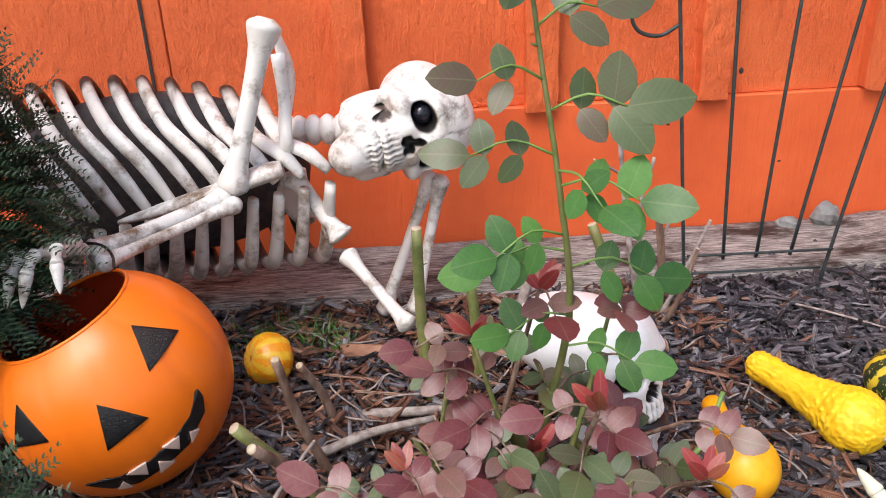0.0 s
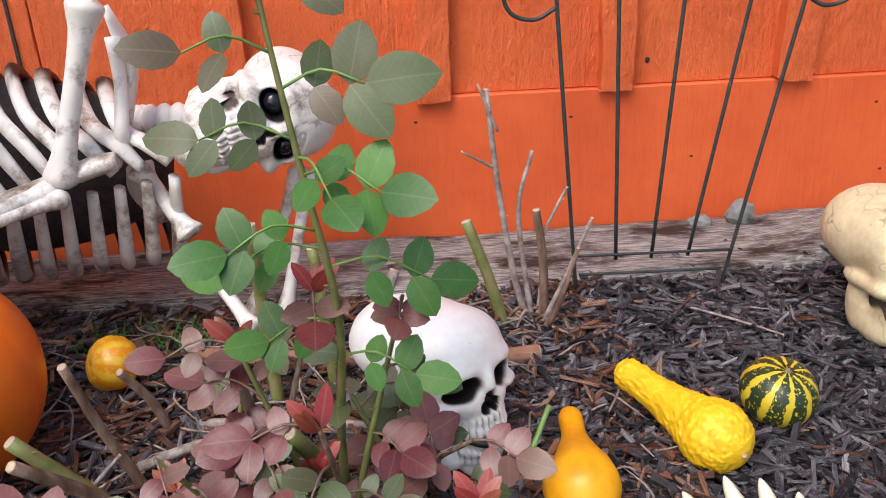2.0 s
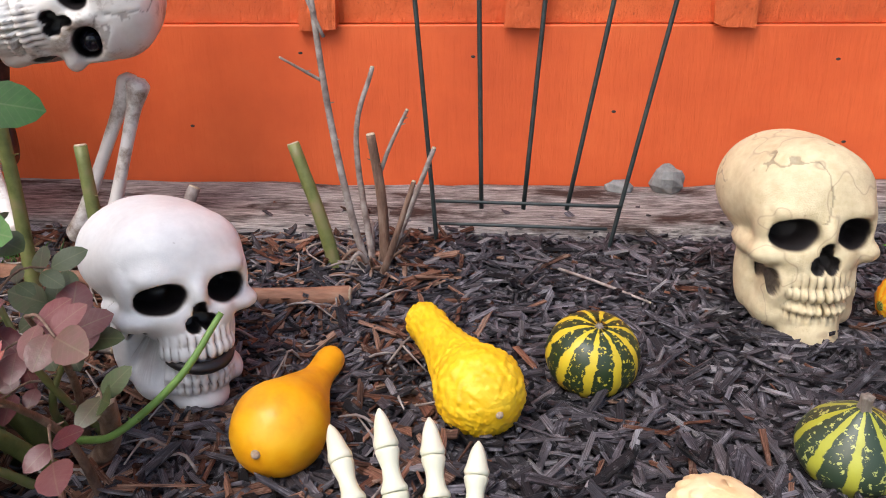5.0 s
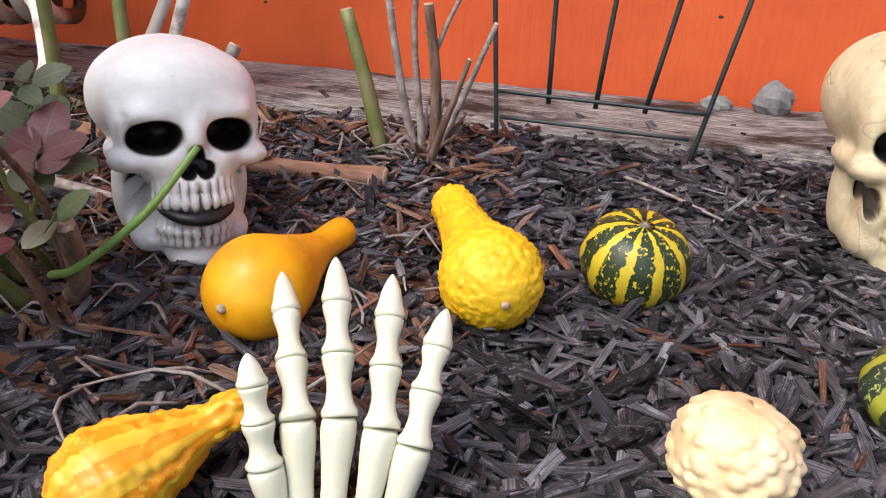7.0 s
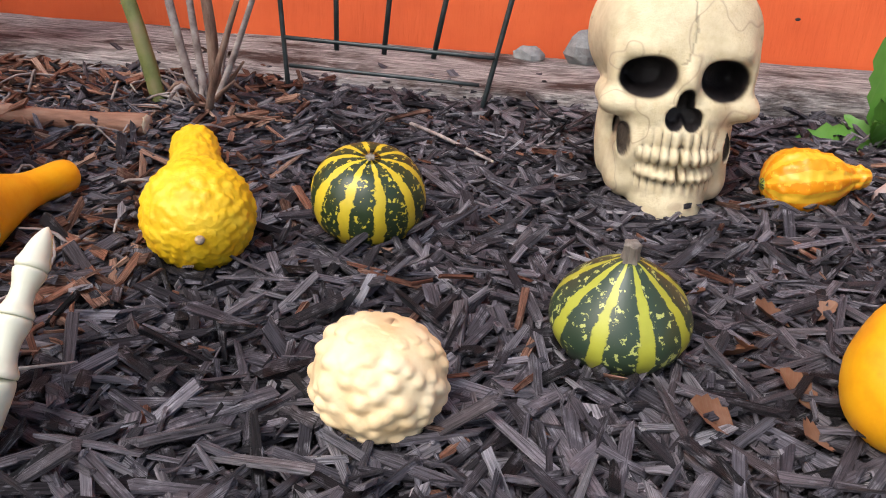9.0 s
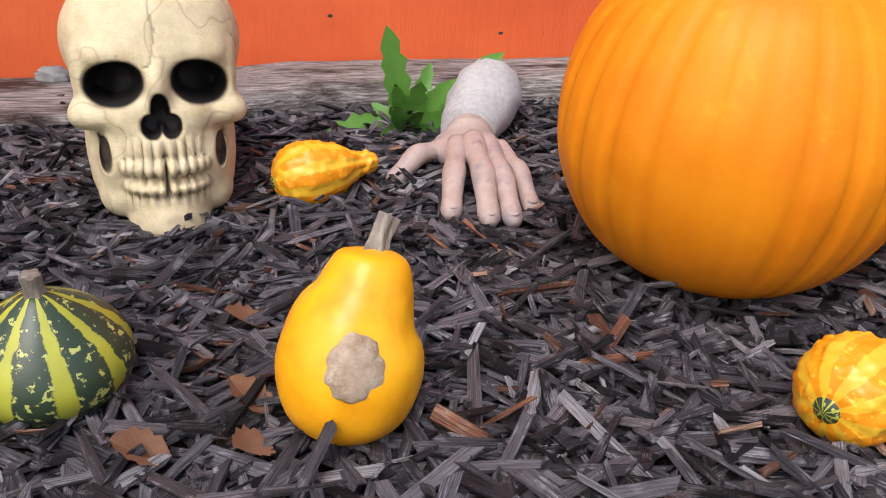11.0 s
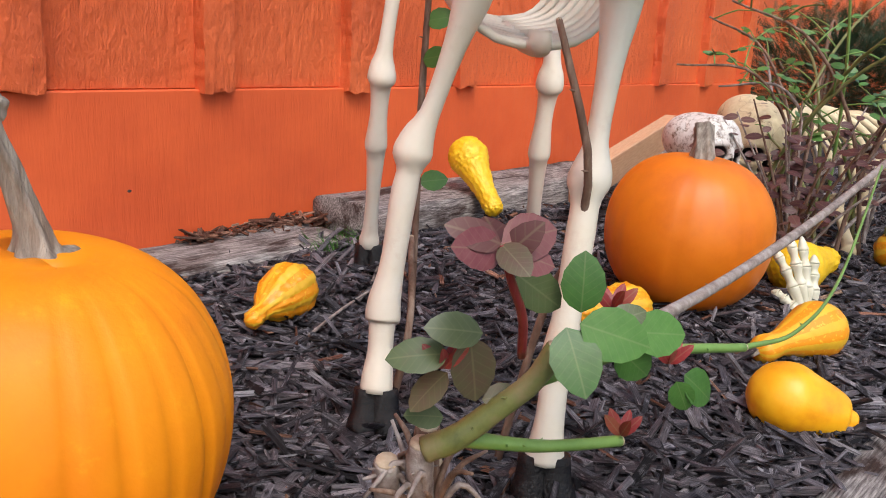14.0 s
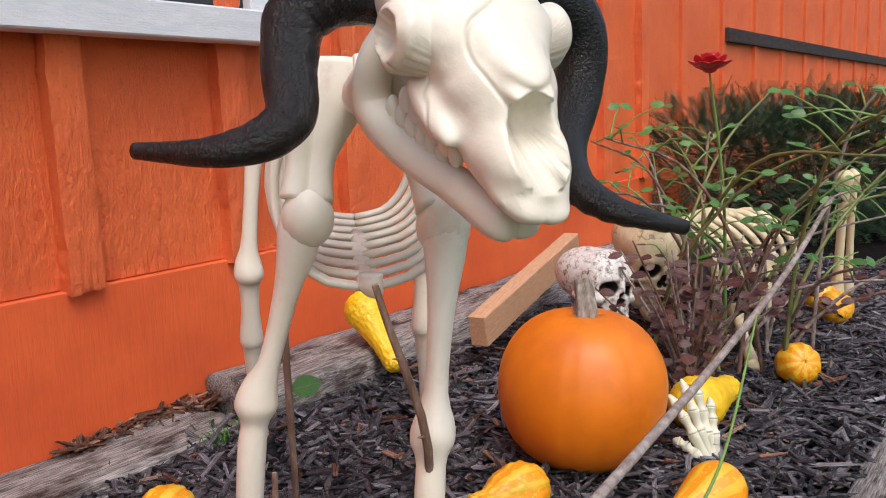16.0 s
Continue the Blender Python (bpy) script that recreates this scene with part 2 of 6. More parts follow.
BARK = plain("brown_bark", [(0.09, 0.05, 0.035), (0.2, 0.12, 0.085), (0.33, 0.25, 0.2)], 50, 0.85, 0.8, 0.003, (1, 1, 0.3))
RED_BARK = plain("reddish_bark", [(0.17, 0.075, 0.045), (0.32, 0.16, 0.1), (0.42, 0.27, 0.19)], 40, 0.75, 0.7, 0.003, (0.3, 1, 1))
GREY_BARK = plain("grey_bark", [(0.16, 0.12, 0.11), (0.3, 0.25, 0.23), (0.45, 0.41, 0.39)], 50, 0.85, 0.7, 0.003)
CANE = plain("green_cane", [(0.09, 0.11, 0.03), (0.17, 0.19, 0.06), (0.24, 0.2, 0.1)], 25, 0.5, 0.4, 0.002)
LIME = plain("young_stem", [(0.12, 0.24, 0.05), (0.2, 0.34, 0.09)], 25, 0.45, 0.2, 0.001)
CUT = plain("cut_wood", [(0.4, 0.3, 0.2), (0.65, 0.55, 0.42)], 60, 0.8, 0.5, 0.002)
LUMBER = plain("new_lumber", [(0.5, 0.27, 0.15), (0.66, 0.41, 0.25)], 30, 0.7, 0.4, 0.002, (1, 8, 8))


def leaf_mat(name, cols, rough=0.42):
    m, nt, b = nodes_of(name, rough, 0.38)
    v = coords(nt)
    info = nt.nodes.new("ShaderNodeObjectInfo")
    n = noise_of(nt, v, 50, 4)
    ad = nt.nodes.new("ShaderNodeMath")
    ad.operation = "MULTIPLY_ADD"
    ad.inputs[1].default_value = 0.5
    half = nt.nodes.new("ShaderNodeMath")
    half.operation = "MULTIPLY"
    half.inputs[1].default_value = 0.5
    nt.links.new(info.outputs["Random"], half.inputs[0])
    nt.links.new(n, ad.inputs[0])
    nt.links.new(half.outputs[0], ad.inputs[2])
    sep = nt.nodes.new("ShaderNodeSeparateXYZ")
    nt.links.new(v, sep.inputs[0])

    def m_(op, a, c=0.0):
        q = nt.nodes.new("ShaderNodeMath")
        q.operation = op
        for i, val in enumerate((a, c)):
            if isinstance(val, (int, float)):
                q.inputs[i].default_value = val
            else:
                nt.links.new(val, q.inputs[i])
        return q.outputs[0]

    off = m_("ABSOLUTE", sep.outputs[0])
    ribs = m_("SINE", m_("MULTIPLY", m_("SUBTRACT", sep.outputs[1], m_("MULTIPLY", off, 0.8)), 780.0))
    mid = ramp_of(nt, [(1, 1, 1), (0, 0, 0)], m_("MULTIPLY", off, 300.0), 0.1, 0.35)
    fine = ramp_of(nt, [(0, 0, 0), (0.35, 0.35, 0.35)], ribs, 0.8, 1.0)
    col = ramp_of(nt, cols, ad.outputs[0], 0.15, 0.85)
    pale = mixed(nt, "MIX", 0.18, col, (0.3, 0.3, 0.16))
    col = mixed(nt, "MIX", mid, mixed(nt, "MIX", fine, col, pale), pale)
    nt.links.new(col, b.inputs["Base Color"])
    bumped(nt, b, noise_of(nt, v, 120, 3), 0.3, 0.001)
    return m


LEAF_GREEN = leaf_mat("rose_leaf_green", [(0.03, 0.085, 0.02), (0.06, 0.165, 0.032), (0.11, 0.25, 0.055)], 0.4)
LEAF_DUSK = leaf_mat("rose_leaf_dusky", [(0.055, 0.075, 0.03), (0.08, 0.11, 0.045), (0.115, 0.06, 0.05)], 0.38)
LEAF_RED = leaf_mat("rose_leaf_red", [(0.085, 0.017, 0.022), (0.14, 0.034, 0.04), (0.19, 0.08, 0.078), (0.11, 0.075, 0.045)], 0.32)
LEAF_CRIMSON = leaf_mat("young_leaf_crimson", [(0.17, 0.018, 0.022), (0.28, 0.035, 0.036), (0.24, 0.08, 0.04)], 0.36)
LEAF_WINE = leaf_mat("rose_leaf_wine", [(0.05, 0.016, 0.016), (0.09, 0.03, 0.03), (0.12, 0.05, 0.04)], 0.45)
LEAF_DRY = leaf_mat("dry_leaf", [(0.09, 0.036, 0.02), (0.17, 0.075, 0.04), (0.26, 0.14, 0.09)], 0.7)
LEAF_GREY = leaf_mat("grey_leaf", [(0.35, 0.33, 0.33), (0.55, 0.53, 0.52)], 0.8)
WEED_GREEN = leaf_mat("weed_leaf", [(0.06, 0.17, 0.025), (0.1, 0.26, 0.04), (0.15, 0.34, 0.06)], 0.45)
NEEDLE = leaf_mat("yew_needle", [(0.014, 0.035, 0.016), (0.03, 0.065, 0.03), (0.05, 0.1, 0.045)], 0.5)
FLESH = plain("grey_rubber_flesh", [(0.36, 0.26, 0.235), (0.46, 0.36, 0.325), (0.27, 0.23, 0.255)], 26, 0.5, 0.4, 0.002, stain=(0.22, 0.14, 0.14), stain_scale=18, stain_at=(0.58, 0.75))
NAIL = plain("dull_nail", [(0.3, 0.24, 0.24), (0.45, 0.38, 0.36)], 50, 0.35, 0.1, 0.001)
GAUZE = plain("grey_gauze", [(0.5, 0.51, 0.54), (0.7, 0.71, 0.72)], 120, 0.95, 0.9, 0.004)
WHITE_TRIM = plain("chipped_white_paint", [(0.55, 0.58, 0.64), (0.68, 0.71, 0.76)], 12, 0.6, 0.4, 0.003, (1, 1, 4), stain=(0.1, 0.1, 0.11), stain_scale=20, stain_at=(0.68, 0.74))
WINDOW_GLASS = plain("dark_window_glass", [(0.02, 0.022, 0.025), (0.03, 0.03, 0.035)], 4, 0.05, 0.0, 0.001)
STONE = plain("grey_stone", [(0.14, 0.14, 0.14), (0.3, 0.31, 0.31)], 40, 0.85, 0.6, 0.003)
DARK_BOARD = weathered("dark_board", [(0.02, 0.018, 0.02), (0.05, 0.045, 0.05), (0.09, 0.085, 0.09)], (0.6, 8, 8))
RED_PETAL = plain("red_petal", [(0.4, 0.005, 0.012), (0.62, 0.02, 0.03)], 30, 0.5, 0.2, 0.001)
LAWN = plain("lawn", [(0.03, 0.05, 0.015), (0.07, 0.11, 0.03)], 8, 0.9, 0.8, 0.02)


# ---- mesh tools ----
def V(*a):
    return Vector(a)


def spline(pts, n):
    """n + 1 points of a smooth curve through pts; each point may carry extra values."""
    p = [np.array(q, float) for q in pts]
    p = [2 * p[0] - p[1]] + p + [2 * p[-1] - p[-2]]
    out = []
    segs = len(pts) - 1
    for k in range(n + 1):
        u = k / n * segs
        i = min(int(u), segs - 1)
        f = u - i
        a, b, c, d = p[i], p[i + 1], p[i + 2], p[i + 3]
        out.append(0.5 * (2 * b + (c - a) * f + (2 * a - 5 * b + 4 * c - d) * f * f + (3 * b - a - 3 * c + d) * f ** 3))
    return out


class Build:
    """Collects geometry for one mesh."""

    def __init__(self):
        self.v, self.f, self.m, self.paint = [], [], [], {}

    def add(self, verts, faces, mi=0):
        o = len(self.v)
        self.v.extend(tuple(float(c) for c in q) for q in verts)
        self.f.extend(tuple(i + o for i in q) for q in faces)
        self.m.extend([mi] * len(faces))
        return self

    def tube(self, pts, n=12, seg=10, mi=0, mod=None, flat=1.0, close=True):
        """A sweep along points (x, y, z, radius). mod(u, angle): a factor on the radius. flat: squash across."""
        c = spline(pts, n) if len(pts) > 2 or n > 1 else [np.array(q, float) for q in pts]
        n = len(c) - 1
        rows, side = [], None
        for k in range(n + 1):
            t = c[min(k + 1, n)][:3] - c[max(k - 1, 0)][:3]
            t = t / (np.linalg.norm(t) + 1e-9)
            if side is None:
                ref = np.array((0, 0, 1.0)) if abs(t[2]) < 0.9 else np.array((1.0, 0, 0))
                side = np.cross(ref, t)
            side = side - t * np.dot(side, t)
            side = side / (np.linalg.norm(side) + 1e-9)
            up = np.cross(t, side)
            r = max(c[k][3], 0.0002)
            row = []
            for j in range(seg):
                a = 2 * math.pi * j / seg
                q = r * (mod(k / n, a) if mod else 1.0)
                row.append(c[k][:3] + side * (q * math.cos(a)) + up * (q * flat * math.sin(a)))
            rows.append(row)
        verts = [q for row in rows for q in row]
        faces = [(k * seg + j, k * seg + (j + 1) % seg, (k + 1) * seg + (j + 1) % seg, (k + 1) * seg + j) for k in range(n) for j in range(seg)]
        if close:
            verts += [c[0][:3], c[n][:3]]
            b = (n + 1) * seg
            faces += [(b, (j + 1) % seg, j) for j in range(seg)]
            faces += [(b + 1, n * seg + j, n * seg + (j + 1) % seg) for j in range(seg)]
        return self.add(verts, faces, mi)

    def ball(self, c, r, nu=14, nv=10, mi=0, turn=None, mod=None):
        """An ellipsoid; r: three radii; turn: a 3 x 3 matrix; mod(direction): a factor."""
        verts, faces = [], []
        for i in range(nv + 1):
            th = math.pi * i / nv
            for j in range(nu):
                ph = 2 * math.pi * j / nu
                d = V(math.sin(th) * math.cos(ph), math.sin(th) * math.sin(ph), math.cos(th))
                k = mod(d) if mod else 1.0
                q = V(d.x * r[0], d.y * r[1], d.z * r[2]) * k
                if turn:
                    q = turn @ q
                verts.append(q + V(*c))
        for i in range(nv):
            for j in range(nu):
                faces.append((i * nu + j, (i + 1) * nu + j, (i + 1) * nu + (j + 1) % nu, i * nu + (j + 1) % nu))
        return self.add(verts, faces, mi)

    def box(self, c, s, mi=0, turn=None, jit=0.0, rnd=random):
        verts = []
        for x in (-1, 1):
            for y in (-1, 1):
                for z in (-1, 1):
                    q = V(x * s[0] / 2 * (1 + jit * rnd.uniform(-1, 1)), y * s[1] / 2 * (1 + jit * rnd.uniform(-1, 1)), z * s[2] / 2 * (1 + jit * rnd.uniform(-1, 1)))
                    verts.append((turn @ q if turn else q) + V(*c))
        return self.add(verts, [(0, 1, 3, 2), (4, 6, 7, 5), (0, 4, 5, 1), (2, 3, 7, 6), (0, 2, 6, 4), (1, 5, 7, 3)], mi)

    def mesh(self, name, mats, smooth=True):
        me = bpy.data.meshes.new(name)
        me.from_pydata(self.v, [], self.f)
        for m in (mats if isinstance(mats, (list, tuple)) else [mats]):
            me.materials.append(m)
        me.polygons.foreach_set("material_index", self.m)
        me.polygons.foreach_set("use_smooth", [smooth] * len(self.f))
        if self.paint:
            vals = [0.0] * len(self.v)
            for i, val in self.paint.items():
                vals[i] = val
            me.attributes.new("paint", "FLOAT", "POINT").data.foreach_set("value", vals)
        me.update()
        return me

    def make(self, name, mats, parent=None, label="", smooth=True, at=None):
        ob = new(name, self.mesh(name, mats, smooth))
        if parent is not None:
            ob.parent = parent
        if at is not None:
            ob.matrix_basis = at
        if label:
            ob["label"] = label
        return ob


def thing(name, label, category, at=None, group="", kind=""):
    ob = new(name)
    ob.empty_display_size = 0.02
    if at is not None:
        ob.matrix_basis = at
    return tagged(ob, label, category, group, kind)


def bevel_box(c, s, bev=0.004):
    """A box with broken edges, as a Build."""
    bm = bmesh.new()
    bmesh.ops.create_cube(bm, size=1)
    for q in bm.verts:
        q.co = V(q.co.x * s[0] + c[0], q.co.y * s[1] + c[1], q.co.z * s[2] + c[2])
    bmesh.ops.bevel(bm, geom=bm.edges[:], offset=bev, segments=1, affect="EDGES")
    bm.verts.index_update()
    b = Build().add([q.co[:] for q in bm.verts], [[q.index for q in f.verts] for f in bm.faces])
    bm.free()
    return b


def smooth_step(x, a, b):
    t = min(1, max(0, (x - a) / (b - a)))
    return t * t * (3 - 2 * t)


def ground_z(x, y):
    """The bed's height: it climbs gently along the wall."""
    return 0.002 + 0.04 * smooth_step(x, 1.6, 2.8) + 0.02 * smooth_step(y, 1.2, 1.65) + 0.006 * math.sin(5 * x + 1) * math.sin(6 * y)


# ---- ground ----
WALL_Y, FRONT_Y = 1.92, 0.585
b = Build()
NX, NY = 90, 26
for i in range(NX + 1):
    for j in range(NY + 1):
        x, y = -1.6 + 8.6 * i / NX, 0.5 + 1.5 * j / NY
        b.v.append((x, y, ground_z(x, y) - 0.012 + 0.006 * noise.noise((x * 9, y * 9, 0))))
for i in range(NX):
    for j in range(NY):
        a = i * (NY + 1) + j
        b.f.append((a, a + NY + 1, a + NY + 2, a + 1))
        b.m.append(0)
tagged(b.make("ground_bed", SOIL), "dark bare soil under the mulch of a planting bed", "soil", kind="structure")
b = Build().box((3, 0, -0.08), (400, 400, 0.1))
tagged(b.make("ground", LAWN, smooth=False), "grass ground spreading round the bed", "ground", kind="structure")


def chips(name, count, box, size, material, seed, label, lift=0.0):
    """Loose wood chips strewn over a stretch of the bed."""
    rnd = random.Random(seed)
    vs, fs, grain = [], [], []
    quads = ((0, 1, 3, 2), (4, 6, 7, 5), (0, 4, 5, 1), (2, 3, 7, 6), (0, 2, 6, 4), (1, 5, 7, 3))
    for _ in range(count):
        x, y = rnd.uniform(box[0], box[1]), rnd.uniform(box[2], box[3])
        ln = rnd.choice((0.4, 0.6, 0.8, 1, 1.3, 1.7, 2.3)) * size * rnd.uniform(0.8, 1.2)
        wd, th = ln * rnd.uniform(0.1, 0.26), rnd.uniform(0.002, 0.006)
        wd = min(wd, 0.013)
        m = Euler((rnd.uniform(-0.7, 0.7), rnd.gauss(0, 0.24), rnd.uniform(0, 6.3))).to_matrix()
        z = ground_z(x, y) + rnd.uniform(-0.014, 0.02) + lift
        o = len(vs)
        g0 = (rnd.uniform(0, 40), rnd.uniform(0, 40), rnd.uniform(0, 40))
        bend = rnd.uniform(-0.15, 0.15) * ln
        for sx in (-1, 1):
            tap = rnd.uniform(0.35, 1.0)
            for sy in (-1, 1):
                for sz in (-1, 1):
                    q = m @ V(sx * ln / 2 * rnd.uniform(0.8, 1.1), sy * wd / 2 * tap + bend * rnd.random() * 0.3, sz * th / 2 * rnd.uniform(0.6, 1.3))
                    vs.append((x + q.x, y + q.y, z + q.z))
                    grain.extend((g0[0] + sx * ln / 2, g0[1] + sy * wd / 2, g0[2] + sz * th / 2))
        fs.extend(tuple(i + o for i in q) for q in quads)
    bb = Build()
    bb.v, bb.f, bb.m = vs, fs, [0] * len(fs)
    ob = bb.make(name, material, smooth=False)
    ob.data.attributes.new("fibre", "FLOAT_VECTOR", "POINT").data.foreach_set("vector", grain)
    return tagged(ob, label, "mulch", kind="stuff")


chips("mulch", 42000, (0.15, 2.75, FRONT_Y, 1.74), 0.05, MULCH, 3, "dark dyed shredded bark mulch covering the bed")
chips("mulch", 22000, (2.7, 5.3, FRONT_Y, 1.8), 0.05, MULCH, 4, "dark dyed shredded bark mulch covering the bed")
chips("mulch", 9000, (-1.2, 0.4, FRONT_Y, 1.7), 0.05, MULCH, 5, "dark brown shredded bark mulch under the rose bushes")
chips("faded_mulch", 7000, (-1.0, 0.55, 0.75, 1.72), 0.04, RED_MULCH, 6, "faded reddish brown bark shreds among the stems", 0.006)
chips("faded_mulch", 1500, (0.4, 5.0, 0.7, 1.75), 0.03, RED_MULCH, 7, "faded reddish brown bark shreds among dark mulch", 0.008)
chips("faded_mulch", 500, (2.3, 3.0, 1.86, 1.92), 0.035, RED_MULCH, 8, "brown leaf and bark crumbs heaped against the wall", 0.03)


# ---- timbers ----
def timber(name, x0, x1, y0, y1, z0, z1, label, seed, wear=1.0, front=None, top=None):
    n, seg = max(12, int((x1 - x0) * 40)), 40
    cy, cz, hy, hz = (y0 + y1) / 2, (z0 + z1) / 2, (y1 - y0) / 2, (z1 - z0) / 2
    vs, fs = [], []
    for k in range(n + 1):
        x = x0 + (x1 - x0) * k / n
        if front:
            ya, za = front(x), top(x)
            cy, cz, hy, hz = (ya + y1) / 2, (z0 + za) / 2, (y1 - ya) / 2, (za - z0) / 2
        for j in range(seg):
            a = 2 * math.pi * j / seg
            c, s = math.cos(a), math.sin(a)
            p = 1 / max(1e-6, (abs(c) ** 7 + abs(s) ** 7) ** (1 / 7))
            w = 1 + wear * (0.05 * noise.noise((x * 2.2 + seed, c * 3, s * 3)) + 0.05 * noise.noise((x * 9, c * 9 + seed, s * 9)) - 0.09 * max(0, 1 - 9 * abs(noise.noise((x * 1.1 + seed, c * 6 + 3, s * 6)))))
            vs.append((x + 0.004 * noise.noise((c * 5, s * 5, seed + k)), cy + hy * c * p * w, cz + hz * s * p * w))
    for k in range(n):
        for j in range(seg):
            fs.append((k * seg + j, k * seg + (j + 1) % seg, (k + 1) * seg + (j + 1) % seg, (k + 1) * seg + j))
    fs += [tuple(range(seg))[::-1], tuple(n * seg + j for j in range(seg))]
    b = Build().add(vs, fs)
    return tagged(b.make(name, TIMBER), label, "timber", kind="structure")


timber("landscape_timber", -1.6, 2.62, 1.69, 1.918, -0.05, 0.066, "split grey weathered landscape timber along the wall", 1.0, 1.0, lambda x: 1.61 + 0.1 * smooth_step(x, 0.8, 1.4), lambda x: 0.06 + 0.026 * smooth_step(x, 0.9, 1.3))
timber("landscape_timber", 2.68, 5.3, 1.67, 1.916, -0.02, 0.15, "split grey weathered landscape timber along the wall", 7.0)
timber("landscape_timber", 1.9, 5.6, 0.42, FRONT_Y, -0.05, 0.045, "grey weathered timber edging the bed's front", 4.0, 0.5)

# ---- house wall: board and batten over a skirting board ----
wall = thing("wall_north", "bright orange painted board and batten house wall", "wall", kind="structure")
SKIRT_TOP, WALL_TOP, WALL_END = 0.402, 2.6, 5.4
Build().box((1.9, 2.05, 1.27), (7.0, 0.2, 2.62)).make("core", ORANGE_SMOOTH, wall, smooth=False)
bevel_box((1.9, (WALL_Y + 1.95) / 2, (SKIRT_TOP - 0.05) / 2), (7.0, 1.95 - WALL_Y, SKIRT_TOP + 0.05), 0.003).make("skirting_board", ORANGE_SMOOTH, wall, "smooth orange skirting board with nail holes", smooth=False)
rb = random.Random(11)
BATTENS = [-1.15, -0.69, -0.255, 0.207, 0.64, 1.07, 1.485, 2.0, 2.405, 2.82, 3.237, 3.65, 4.07, 4.45, 4.86, 5.27]
for k, x in enumerate(BATTENS):
    x2 = BATTENS[k + 1] if k + 1 < len(BATTENS) else WALL_END
    bevel_box(((x + x2) / 2, 1.944, (SKIRT_TOP + 0.002 + WALL_TOP) / 2), (x2 - x - 0.004, 0.012, WALL_TOP - SKIRT_TOP), 0.002).make("board", ORANGE_BOARD, wall, smooth=False)
    if k == 1:
        continue
    low = 0.398 + rb.uniform(-0.006, 0.006)
    hb, wd, n = WALL_TOP - low, 0.078 + rb.uniform(-0.004, 0.006), 150
    vs, fs = [], []
    prof = ((0, 1.939), (0.0, 1.9), (0.22, 1.8975), (0.5, 1.897), (0.78, 1.8975), (1.0, 1.9), (1.0, 1.939))
    for i in range(n + 1):
        z = low + hb * i / n
        for sx, yy in prof:
            e = 0.004 * noise.noise((x * 7, z * 16, sx * 5)) + 0.002 * noise.noise((x * 3, z * 60, sx * 9))
            dz = 0.009 * rb.uniform(-1, 1) if i == 0 else 0
            vs.append((x + wd * (sx - 0.5) + e, yy + 0.0025 * noise.noise((x + sx * 4, z * 30, sx)), z + dz))
    m_ = len(prof)
    for i in range(n):
        for q in range(m_ - 1):
            a = i * m_ + q
            fs.append((a, a + 1, a + m_ + 1, a + m_))
    fs.append(tuple(range(m_)))
    Build().add(vs, fs).make("batten", ORANGE_BOARD, wall, smooth=False)
for hx, hz in ((0.161, 0.343), (0.536, 0.336), (1.29, 0.333), (1.329, 0.159), (1.658, 0.127), (0.84, 0.22), (2.2, 0.2), (-0.1, 0.18)):
    Build().ball((hx, WALL_Y - 0.0002, hz), (0.005, 0.0012, 0.003), 8, 6).make("nail_hole", HOLLOW_DARK, wall, "dark nail hole")
for hx, hz in ((-0.25, 0.66), (-0.235, 0.63), (-0.23, 0.56), (0.72, 0.46)):
    Build().ball((hx, 1.907 if hx < 0.6 else 1.937, hz), (0.006, 0.0015, 0.008), 8, 6).make("nail_hole", HOLLOW_DARK, wall, "dark nail hole")
Build().box((-0.735, 1.936, 1.5), (0.007, 0.006, 2.15)).make("open_joint", HOLLOW_DARK, wall, "dark open joint between boards", smooth=False)

side = thing("wall_east", "orange wall set back behind the house corner", "wall", kind="structure")
Build().box((WALL_END - 0.03, 2.2, 1.27), (0.06, 0.5, 2.62)).make("return_wall", ORANGE_BOARD, side, smooth=False)
Build().box((11.4, 2.4, 1.27), (12.0, 0.12, 2.62)).make("board", ORANGE_BOARD, side, smooth=False)
for i in range(14):
    bevel_box((6.1 + i * 0.8, 2.33, 1.3), (0.09, 0.03, 2.5), 0.003).make("batten", ORANGE_BOARD, side, smooth=False)
bevel_box((12.0, 2.305, 1.235), (8.6, 0.03, 0.1), 0.004).make("dark_rail", DARK_BOARD, side, "blackened weathered rail", smooth=False)

window = thing("window_1", "window with chipped white painted trim and sill", "window", kind="structure")
bevel_box((2.47, 1.875, 0.95), (1.01, 0.07, 0.075), 0.004).make("window_sill", WHITE_TRIM, window, smooth=False)
for px in (2.06, 2.92):
    bevel_box((px, 1.89, 1.55), (0.1, 0.035, 1.13), 0.003).make("window_frame", WHITE_TRIM, window, smooth=False)
bevel_box((2.49, 1.89, 2.16), (0.96, 0.035, 0.1), 0.003).make("window_frame", WHITE_TRIM, window, smooth=False)
bevel_box((2.49, 1.905, 1.55), (0.76, 0.01, 1.12), 0.001).make("pane", WINDOW_GLASS, window, smooth=False)


